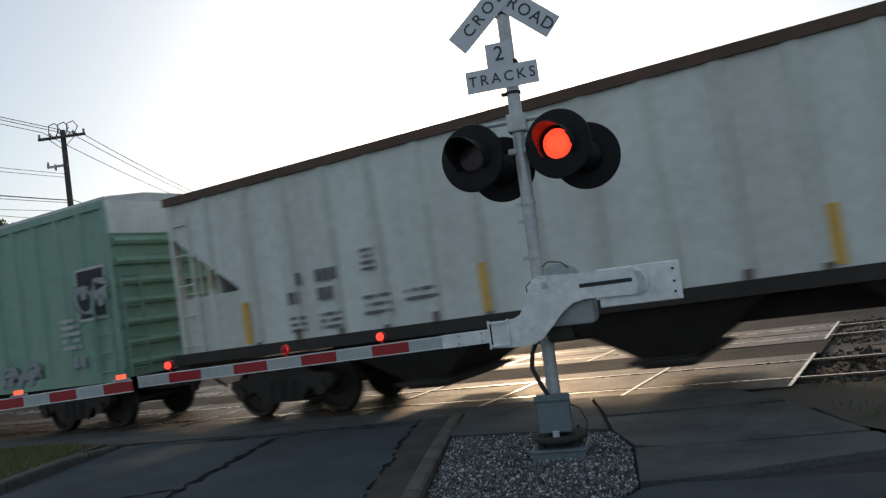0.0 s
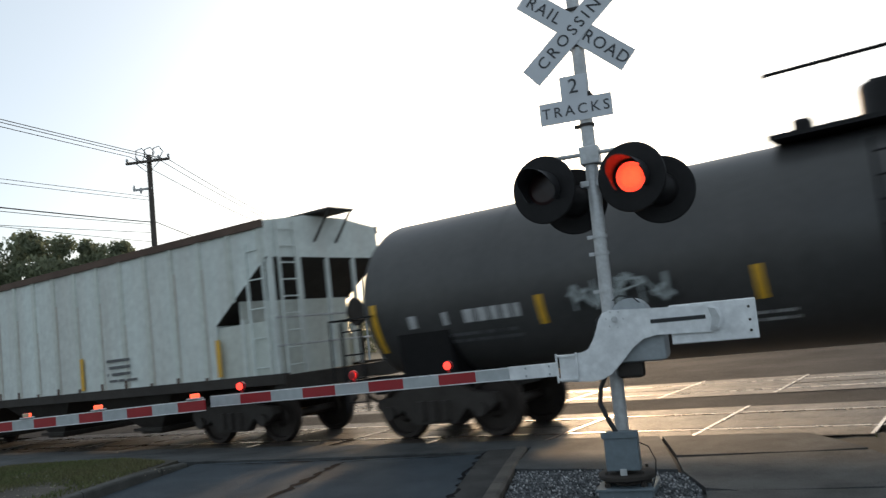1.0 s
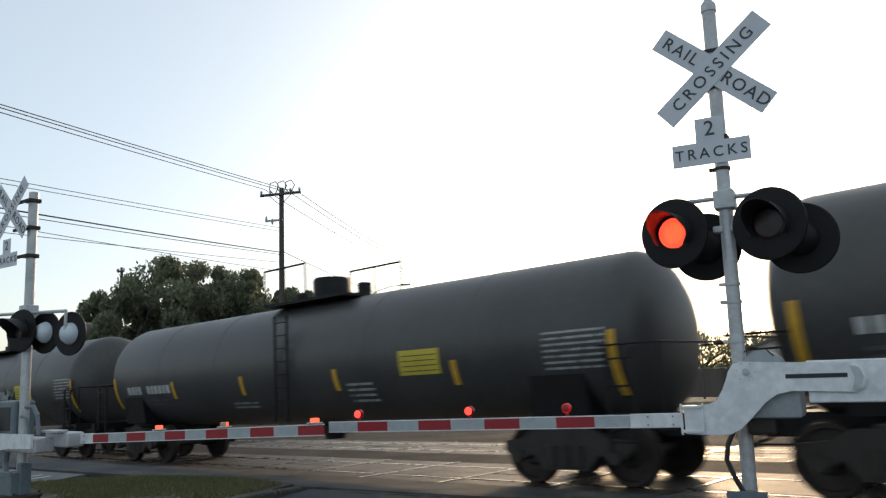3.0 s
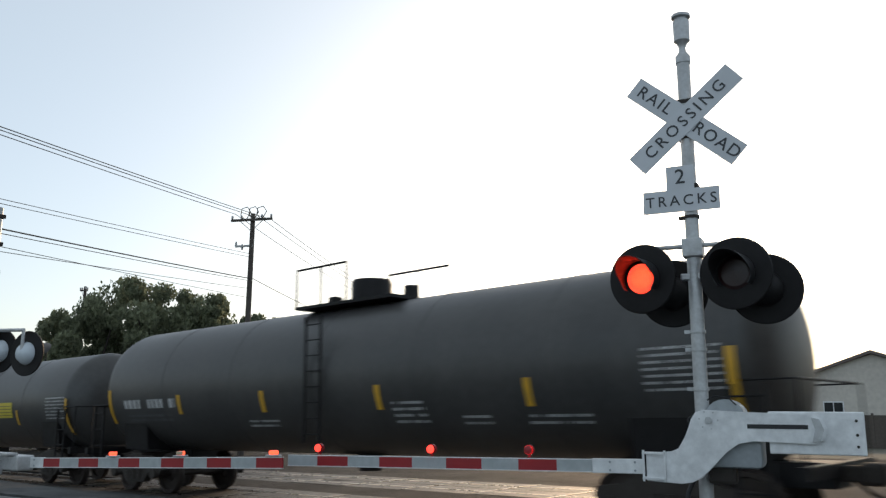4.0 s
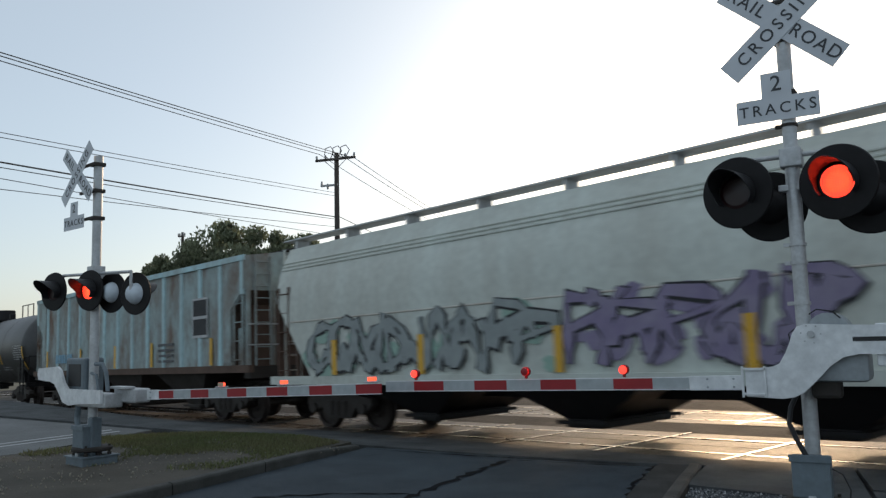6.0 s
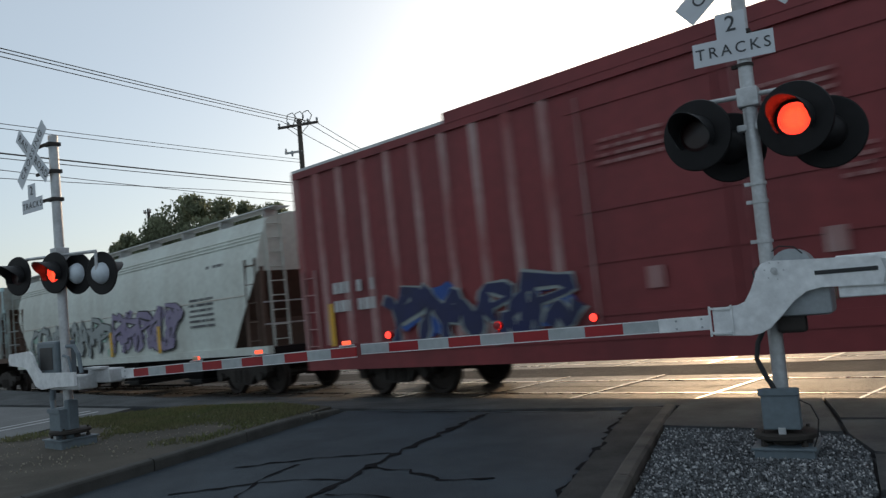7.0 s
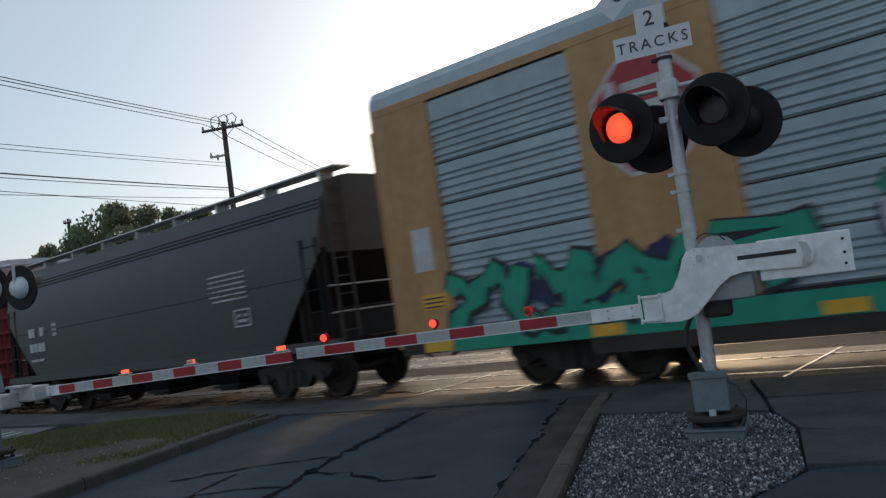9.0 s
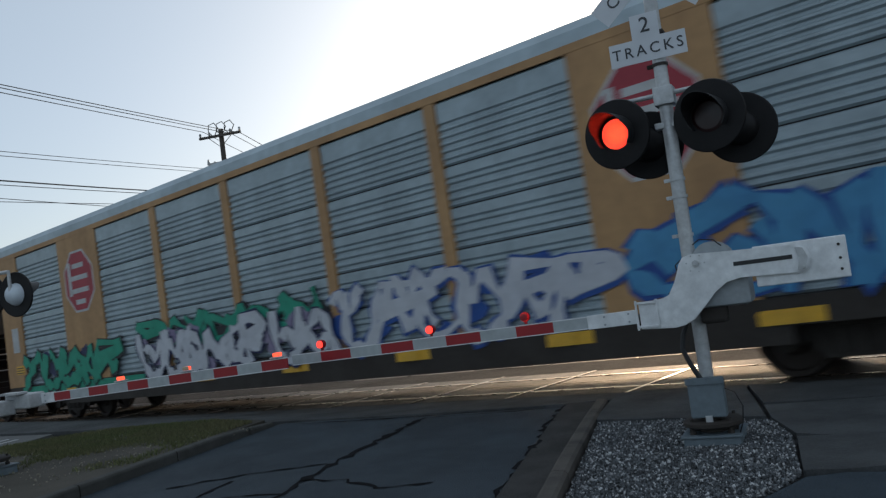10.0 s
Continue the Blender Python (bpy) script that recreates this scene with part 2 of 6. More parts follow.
def backlit(m, share):
    """Lets light through thin leaves and blades."""
    n, l = m.node_tree.nodes, m.node_tree.links
    b, t, mix = n["Principled BSDF"], n.new("ShaderNodeBsdfTranslucent"), n.new("ShaderNodeMixShader")
    l.new(b.inputs["Base Color"].links[0].from_socket, t.inputs["Color"])
    mix.inputs[0].default_value = share
    l.new(b.outputs[0], mix.inputs[1])
    l.new(t.outputs[0], mix.inputs[2])
    l.new(mix.outputs[0], n["Material Output"].inputs["Surface"])


backlit(M["leaf"], 0.55)
backlit(M["grass"], 0.35)


# ---- mesh helpers ----
def box(bm, x0, x1, y0, y1, z0, z1, bevel=0.0):
    made = bmesh.ops.create_cube(bm, size=1.0, matrix=Matrix.LocRotScale(((x0 + x1) / 2, (y0 + y1) / 2, (z0 + z1) / 2), None, (x1 - x0, y1 - y0, z1 - z0)))
    if bevel:
        edges = list({e for v in made["verts"] for e in v.link_edges})
        bmesh.ops.bevel(bm, geom=edges, offset=bevel, segments=2, affect="EDGES", profile=0.5)
    return bm


def rod(bm, a, b, r, seg=8, r2=None):
    a, b = Vector(a), Vector(b)
    d = b - a
    m = Matrix.Translation((a + b) / 2) @ d.to_track_quat("Z", "Y").to_matrix().to_4x4()
    bmesh.ops.create_cone(bm, cap_ends=True, segments=seg, radius1=r, radius2=r if r2 is None else r2, depth=d.length, matrix=m)
    return bm


def path_rod(bm, pts, r, seg=6):
    """One round tube swept along the points."""
    pts = [Vector(p) for p in pts]
    rings, side = [], None
    for k, p in enumerate(pts):
        d = (pts[min(k + 1, len(pts) - 1)] - pts[max(k - 1, 0)]).normalized()
        if side is None:
            side = d.cross(Vector((0, 0, 1)) if abs(d.z) < 0.9 else Vector((1, 0, 0))).normalized()
        side = (side - d * side.dot(d)).normalized()
        up = d.cross(side)
        rings.append([bm.verts.new(p + (side * math.cos(6.2832 * i / seg) + up * math.sin(6.2832 * i / seg)) * r) for i in range(seg)])
    for p, q in zip(rings, rings[1:]):
        for i in range(seg):
            bm.faces.new((p[i], p[(i + 1) % seg], q[(i + 1) % seg], q[i]))
    bm.faces.new(rings[0][::-1])
    bm.faces.new(rings[-1])
    return bm


def prism(bm, pts, a0, a1, axis="y"):
    """A flat outline (x, z for axis y; y, z for axis x; x, y for axis z) drawn out from a0 to a1."""
    def at(p, a):
        return (p[0], a, p[1]) if axis == "y" else (a, p[0], p[1]) if axis == "x" else (p[0], p[1], a)
    lo, hi = [bm.verts.new(at(p, a0)) for p in pts], [bm.verts.new(at(p, a1)) for p in pts]
    bm.faces.new(lo)
    bm.faces.new(hi[::-1])
    for i in range(len(pts)):
        j = (i + 1) % len(pts)
        bm.faces.new((lo[j], lo[i], hi[i], hi[j]))
    return bm


def lathe(bm, profile, m=None, seg=24):
    """Rings of (radius, height) turned about z."""
    rings = []
    for r, z in profile:
        rings.append([bm.verts.new((m or Matrix()) @ Vector((r * math.cos(2 * math.pi * k / seg), r * math.sin(2 * math.pi * k / seg), z))) for k in range(seg)])
    for p, q in zip(rings, rings[1:]):
        for k in range(seg):
            bm.faces.new((p[k], p[(k + 1) % seg], q[(k + 1) % seg], q[k]))
    for ring, flip in ((rings[0], True), (rings[-1], False)):
        if (ring[0].co - ring[seg // 2].co).length > 1e-4:
            bm.faces.new(ring[::-1] if flip else ring)
    return bm


def finish(name, bm, material, smooth=False):
    bmesh.ops.recalc_face_normals(bm, faces=bm.faces)
    me = bpy.data.meshes.new(name)
    bm.to_mesh(me)
    bm.free()
    if smooth:
        me.polygons.foreach_set("use_smooth", [True] * len(me.polygons))
        me.set_sharp_from_angle(angle=radians(35))
    for m in material if isinstance(material, (list, tuple)) else [material]:
        me.materials.append(m)
    return me


def part(name, bm, material, parent=None, label="", smooth=False, m=None, kind=""):
    ob = new(name, finish(name, bm, material, smooth))
    if m is not None:
        ob.matrix_basis = m
    ob.parent = parent
    return tagged(ob, label=label, kind=kind)


def thing(name, label, category, m=None, group=""):
    ob = new(name)
    ob.empty_display_size = 0.2
    if m is not None:
        ob.matrix_basis = m
    return tagged(ob, label, category, group)


def structure(name, bm, material, label, category, smooth=False):
    return tagged(part(name, bm, material, smooth=smooth), label, category, kind="structure")


def letters(name, text, size, material, parent, m, spacing=1.0, label=""):
    cu = bpy.data.curves.new(name, "FONT")
    cu.body, cu.size, cu.align_x, cu.align_y, cu.extrude, cu.space_character, cu.resolution_u, cu.offset = text, size * 0.9, "CENTER", "CENTER", 0.0015, spacing * 1.14, 3, size * 0.004
    tmp = new(name, cu)
    bpy.context.view_layer.update()
    me = bpy.data.meshes.new_from_object(tmp.evaluated_get(bpy.context.evaluated_depsgraph_get()))
    bpy.data.objects.remove(tmp)
    me.materials.clear()
    me.materials.append(material)
    ob = new(name, me)
    ob.parent, ob.matrix_basis = parent, m
    return tagged(ob, label=label)


# ---- ground ----
GRADE = 0.022
RAIL_Y = 10.72
TRACK_Y = RAIL_Y + 0.7525


def rail_z(x):
    return GRADE * (max(-260.0, min(x, 180.0)) + 3.3)


def ground_z(x, y):
    s = max(0.0, min(1.0, (y - 7.6) / 2.4))
    s = s * s * (3 - 2 * s)
    f = max(0.0, min(1.0, (y - 40) / 110))
    return rail_z(x) * s * (1 - f * f * (3 - 2 * f))


def sheet(pts, dz=0.0, step=0.6, rough=0.0, thick=0.0):
    """A convex outline laid on the ground as a fine grid, with its rim turned down by thick."""
    xs, ys = [p[0] for p in pts], [p[1] for p in pts]
    x0, x1, y0, y1 = min(xs), max(xs), min(ys), max(ys)
    nx, ny = max(1, math.ceil((x1 - x0) / step)), max(1, math.ceil((y1 - y0) / step))
    bm = bmesh.new()
    vs = [[bm.verts.new((x0 + (x1 - x0) * i / nx, y0 + (y1 - y0) * j / ny, 0)) for j in range(ny + 1)] for i in range(nx + 1)]
    for i in range(nx):
        for j in range(ny):
            bm.faces.new((vs[i][j], vs[i + 1][j], vs[i + 1][j + 1], vs[i][j + 1]))
    area = sum(pts[i - 1][0] * pts[i][1] - pts[i][0] * pts[i - 1][1] for i in range(len(pts)))
    for i in range(len(pts)):
        a, b = Vector((*pts[i - 1], 0)), Vector((*pts[i], 0))
        d = (b - a).normalized()
        out = Vector((d.y, -d.x, 0)) * (1 if area > 0 else -1)
        bmesh.ops.bisect_plane(bm, geom=bm.verts[:] + bm.edges[:] + bm.faces[:], plane_co=a, plane_no=out, clear_outer=True, dist=1e-5)
    for v in bm.verts:
        v.co.z = ground_z(v.co.x, v.co.y) + dz + (noise.noise((v.co.x * 1.3, v.co.y * 1.3, 3.1)) * rough if rough else 0)
    if thick:
        rim = [e for e in bm.edges if e.is_boundary]
        ext = bmesh.ops.extrude_edge_only(bm, edges=rim)
        for v in ext["geom"]:
            if isinstance(v, bmesh.types.BMVert):
                v.co.z -= thick
    return bm


def road_x(y):
    return -6.03 - 0.465 * (y - 9.4)


def island_x(y):
    return -10.1 - 0.378 * (y - 7.6)


# base ground to the horizon
bm = bmesh.new()
gx = [-2500, -900, -400, -260, -170, -120, -90] + [-75 + 2.5 * i for i in range(45)] + [45, 70, 120, 180, 300, 600, 2500]
gy = [-2500, -900, -300, -100, -40, -20, -10, -4, 0, 3, 5, 6.5, 7.6, 8.2, 8.8, 9.4, 10, 11, 13, 16, 20, 30, 45, 70, 120, 250, 600, 2500]
gv = [[bm.verts.new((x, y, ground_z(x, y) - 0.09)) for y in gy] for x in gx]
for i in range(len(gx) - 1):
    for j in range(len(gy) - 1):
        bm.faces.new((gv[i][j], gv[i + 1][j], gv[i + 1][j + 1], gv[i][j + 1]))
structure("ground", bm, M["field"], "dry brown earth and grass ground reaching the horizon", "ground")

structure("road_near", sheet([(island_x(7.9), 7.9), (-9.2, 8.15), (-6.2, 9.3), (road_x(9.3), 9.3), (road_x(-30), -30), (island_x(-30), -30)], 0.0, 0.5, 0.003, 0.08), M["asphalt"], "dark cracked asphalt road leading to the crossing", "road")
structure("road_beyond_island", sheet([(-14.6, 7.0), (-26, 5.0), (-26, -25), (-9.0, -25), (-12.6, 1.5), (-14.2, 4.2)], 0.0, 1.2, 0.008, 0.08), M["lane"], "worn asphalt lane beyond the grass island, paled by painted sky sheen", "road")
structure("pavement_apron", sheet([(-30, 4.6), (-15.2, 6.9), (-11.3, 7.75), (-9.2, 8.1), (-6.15, 9.25), (-5.0, 9.6), (-5.0, 10.1), (-30, 10.1)], 0.006, 0.7, 0.006, 0.08), M["concrete"], "pale worn concrete strip along the track", "pavement")
structure("pavement_far_side", sheet([(-70, 17.4), (35, 17.4), (35, 34), (-70, 34)], -0.03, 2.5, 0.01, 0.05), M["far_asphalt"], "worn grey paving beyond the tracks", "pavement")
structure("pavement_between_tracks", sheet([(-40, 12.9), (-1.35, 12.9), (-1.35, 17.4), (-40, 17.4)], -0.012, 0.8, 0.008, 0.06), M["far_asphalt"], "worn asphalt between the two tracks", "pavement")

# concrete walk in slabs, the dark path, the shoulder
walk_slabs = [
    [(-5.35, 9.35), (-5.5, 9.85), (-5.3, 10.1), (-3.88, 10.1), (-2.93, 8.05), (-3.3, 8.0), (-3.62, 7.98), (-4.75, 7.85)],
    [(-3.84, 10.1), (-2.1, 10.1), (-1.35, 9.15), (-1.9, 9.0), (-3.2, 8.78)],
    [(-3.19, 8.74), (-1.9, 8.96), (-1.33, 9.1), (-0.5, 7.75), (-2.1, 7.25), (-2.42, 7.3), (-2.86, 8.0)],
    [(-2.38, 7.18), (-0.45, 7.68), (0.2, 6.6), (-1.75, 6.15), (-1.98, 6.0)],
]
side_walk = tagged(part("pavement_walk", sheet([(-5.5, 9.9), (-1.6, 9.9), (0.3, 6.5), (-2.0, 5.9), (-4.7, 7.8)], -0.04, 0.8), M["gravel_bed"]), "concrete walk of large cracked slabs", "pavement", kind="structure")
for pts in walk_slabs:
    part("slab", sheet(pts, 0.025, 0.5, 0.006, 0.07), M["concrete"], side_walk)
structure("path", sheet([(-1.95, 5.95), (-1.72, 6.12), (0.25, 6.57), (3.5, 3.0), (3.5, -6), (2.0, -6), (-0.85, 0.2), (-2.1, 5.2)], 0.012, 0.7, 0.006, 0.06), M["asphalt"], "dark asphalt footpath beside the gravel bed", "path")
structure("verge", sheet([(-2.05, 10.2), (-1.3, 9.15), (0.3, 6.6), (3.6, 3.0), (14, 3.0), (14, 10.2)], -0.02, 0.5, 0.05), M["dirt"], "bare brown earth verge beside the track", "verge")

# gutter and kerb on the walk side
bm = sheet([(road_x(9.35), 9.35), (road_x(-20), -20), (road_x(-20) + 0.42, -20), (road_x(9.35) + 0.42, 9.35)], 0.008, 0.6, 0.005, 0.08)
gutter = structure("gutter", bm, M["gutter"], "stained concrete gutter along the road edge", "gutter")


def kerb_run(name, fx, y0, y1, width, height, material, label, side):
    """Kerb stones end to end along a road edge; the height falls away towards the track."""
    owner = tagged(new(name), label, "kerb", kind="structure")
    y = y0
    while y < y1 - 0.1:
        ye = min(y + 1.5, y1)
        bm = bmesh.new()
        rings = []
        for k in range(5):
            yy = y + 0.008 + (ye - y - 0.016) * k / 4
            x, h, g = fx(yy), height(yy), ground_z(fx(yy), yy)
            prof = [(0, -0.1), (0, h - 0.03), (0.012, h - 0.008), (0.04, h), (width - 0.03, h), (width, h - 0.02), (width, -0.1)]
            rings.append([bm.verts.new((x + side * px, yy, g + pz)) for px, pz in prof])
        for p, q in zip(rings, rings[1:]):
            for a in range(len(p) - 1):
                bm.faces.new((p[a], p[a + 1], q[a + 1], q[a]))
        bm.faces.new(rings[0])
        bm.faces.new(rings[-1][::-1])
        part("kerb_stone", bm, material, owner)
        y = ye


kerb_run("kerb_walk", lambda y: road_x(y) + 0.42, -14, 9.5, 0.17, lambda y: 0.10 if y < 6 else max(0.028, 0.10 - (y - 6) * 0.025), M["kerb"], "stained concrete kerb beside the gravel bed", 1)
kerb_run("kerb_island", island_x, -14, 7.6, 0.17, lambda y: 0.13 if y < 6.4 else 0.13 - (y - 6.4) * 0.06, M["island_kerb"], "dark dirty concrete kerb round the grass island", -1)

# crack lines in the asphalt, filled with tar
cracks = tagged(new("crack_fillings"), "black tar lines sealing cracks in the asphalt", "tar line", kind="structure")


def crack(pts, w):
    bm = bmesh.new()
    fine = []
    for (ax, ay), (bx, by) in zip(pts, pts[1:]):
        n = max(2, int(math.hypot(bx - ax, by - ay) / 0.12))
        for k in range(n):
            s = k / n
            fine.append((ax + (bx - ax) * s + random.uniform(-0.04, 0.04), ay + (by - ay) * s + random.uniform(-0.04, 0.04)))
    fine.append(pts[-1])
    prev = None
    for k, (x, y) in enumerate(fine):
        x2, y2 = fine[min(k + 1, len(fine) - 1)]
        x1, y1 = fine[max(k - 1, 0)]
        d = Vector((x2 - x1, y2 - y1)).normalized()
        ww = w * random.uniform(0.25, 1.6) / 2
        cur = [bm.verts.new((x + d.y * ww * s, y - d.x * ww * s, ground_z(x, y) + 0.007)) for s in (1, -1)]
        if prev:
            bm.faces.new((prev[0], prev[1], cur[1], cur[0]))
        prev = cur
    part("tar_line", bm, M["tar"], cracks)


crack([(-7.6, 8.2), (-6.75, 5.9), (-6.2, 4.65), (-5.9, 4.0), (-5.2, 2.2)], 0.10)
crack([(-6.2, 4.65), (-6.6, 4.5), (-7.0, 4.1), (-7.4, 3.5)], 0.05)
crack([(-6.75, 5.7), (-7.4, 5.2), (-7.9, 4.5)], 0.05)
crack([(-6.4, 5.1), (-5.9, 5.2), (-5.3, 5.0), (-4.9, 5.3)], 0.05)
crack([(-7.3, 4.9), (-7.0, 4.2), (-6.5, 3.6)], 0.04)
crack([(-5.9, 4.2), (-5.4, 4.4), (-4.6, 4.2)], 0.03)
crack([(road_x(9.25), 9.2), (road_x(7), 7.0), (road_x(4), 4.0), (road_x(0), 0.0)], 0.06)
crack([(-6.2, 9.1), (-7.0, 8.75), (-7.9, 8.35), (-8.9, 7.95)], 0.05)
crack([(-6.1, 8.9), (-6.9, 8.5), (-7.5, 8.25)], 0.035)
crack([(-8.9, 7.95), (-9.8, 7.7)], 0.04)

# lane lines beyond the island
lines = tagged(new("lane_lines"), "worn pale painted lines on the lane", "road marking", kind="structure")
for off in (0.0, 0.4):
    part("lane_line", sheet([(-14.5 - off, 1.0), (-14.38 - off, 1.0), (-16.0 - off, 6.3), (-16.12 - off, 6.3)], 0.006, 0.8), M["stencil"], lines)

# grass island
isle = [(island_x(7.55) - 0.17, 7.55), (-11.6, 7.6), (-14.0, 6.85), (-15.0, 6.0), (-14.3, 4.6), (-13.2, 3.3), (-10.5, -10), (island_x(-12) - 0.17, -12)]
structure("island", sheet(isle, 0.10, 0.4, 0.03, 0.2), M["dirt"], "bare brown earth island between the lanes", "ground")


def tufts(name, label, pts, count, height, material, z0, density):
    """Loose grass blades over an outline, thinned by patches."""
    xs, ys = [p[0] for p in pts], [p[1] for p in pts]
    verts, faces = [], []

    def inside(x, y):
        hit = False
        for i in range(len(pts)):
            (xa, ya_), (xb, yb) = pts[i - 1], pts[i]
            if (ya_ > y) != (yb > y) and x < (xb - xa) * (y - ya_) / (yb - ya_) + xa:
                hit = not hit
        return hit
    while len(faces) < count:
        x, y = random.uniform(min(xs), max(xs)), random.uniform(min(ys), max(ys))
        if not inside(x, y) or noise.noise((x * 0.8, y * 0.8, 7.0)) + random.uniform(-0.45, 0.45) < density(x, y):
            continue
        a, h, w = random.uniform(0, 6.3), height * random.uniform(0.5, 1.3), random.uniform(0.006, 0.014)
        lx, ly, z = random.uniform(-0.03, 0.03), random.uniform(-0.03, 0.03), ground_z(x, y) + z0
        i = len(verts)
        verts += [(x - w * math.cos(a), y - w * math.sin(a), z), (x + w * math.cos(a), y + w * math.sin(a), z), (x + lx, y + ly, z + h)]
        faces.append((i, i + 1, i + 2))
    me = bpy.data.meshes.new(name)
    me.from_pydata(verts, [], faces)
    me.materials.append(material)
    return tagged(new(name, me), label, "grass", kind="stuff")


tufts("grass", "short thin yellowish grass on the island", [(island_x(7.4) - 0.3, 7.4), (-11.5, 7.5), (-14.2, 6.5), (-14.6, 5.5), (-12.5, 2.5), (-10.5, -1), (island_x(-1) - 0.3, -1)], 26000, 0.045, M["grass"], 0.10, lambda x, y: 0.72 - 0.17 * (y - 3.0))
tufts("weeds", "sparse dry weeds on the verge", [(-1.6, 9.9), (-0.6, 8.5), (3, 5), (9, 6), (9, 10)], 5000, 0.07, M["grass"], -0.02, lambda x, y: 0.1)


def stones(name, label, pts_fn, count, size, material, z0):
    verts, faces = [], []
    base = [(1, 0, 0), (-1, 0, 0), (0, 1, 0), (0, -1, 0), (0, 0, 1), (0, 0, -1)]
    tri = [(0, 2, 4), (2, 1, 4), (1, 3, 4), (3, 0, 4), (2, 0, 5), (1, 2, 5), (3, 1, 5), (0, 3, 5)]
    for _ in range(count):
        x, y = pts_fn()
        r = size * random.choice((0.6, 0.8, 1, 1, 1.3, 1.7))
        turn = Euler((random.uniform(0, 6.3), random.uniform(0, 6.3), random.uniform(0, 6.3))).to_matrix()
        sx, sy, sz = r * random.uniform(0.7, 1.3), r * random.uniform(0.6, 1.0), r * random.uniform(0.4, 0.8)
        i, c = len(verts), Vector((x, y, ground_z(x, y) + z0 + random.uniform(-0.3, 0.7) * size))
        verts += [tuple(c + turn @ Vector((bx * sx, by * sy, bz * sz)) * random.uniform(0.8, 1.15)) for bx, by, bz in base]
        faces += [(a + i, b + i, d + i) for a, b, d in tri]
    me = bpy.data.meshes.new(name)
    me.from_pydata(verts, [], faces)
    me.materials.append(material)
    return tagged(new(name, me), label, "gravel", kind="stuff")


GRAVEL = [(-4.63, 7.75), (-3.65, 7.93), (-2.85, 7.9), (-2.45, 7.22), (-2.0, 5.95), (-2.15, 5.2), (-2.45, 4.2), (-3.06, 4.35)]
structure("gravel_bed", sheet(GRAVEL, -0.01, 0.4, 0.01), M["gravel_bed"], "dark earth under the gravel bed", "ground")


def in_poly(pts):
    xs, ys = [p[0] for p in pts], [p[1] for p in pts]
    while True:
        x, y = random.uniform(min(xs), max(xs)), random.uniform(min(ys), max(ys))
        if all((pts[i][0] - pts[i - 1][0]) * (y - pts[i - 1][1]) - (pts[i][1] - pts[i - 1][1]) * (x - pts[i - 1][0]) < 0.02 for i in range(len(pts))):
            return x, y


stones("gravel", "grey crushed stone gravel round the gate mast", lambda: in_poly(GRAVEL), 27000, 0.0115, M["gravel"], 0.009)
stones("pale_gravel", "pale chips among the grey gravel", lambda: in_poly(GRAVEL), 2400, 0.0115, M["chip"], 0.017)
stones("ground_litter", "pale leaves and stones strewn on the island", lambda: (random.uniform(-13, -9.5), random.uniform(2.5, 7)), 700, 0.012, M["litter"], 0.11)


# ---- tracks ----
def tilted(x, y, dz=0.0):
    """A pose on the track's grade."""
    return Matrix.Translation((x, y, rail_z(x) + dz)) @ Matrix.Rotation(-math.atan(GRADE), 4, "Y")


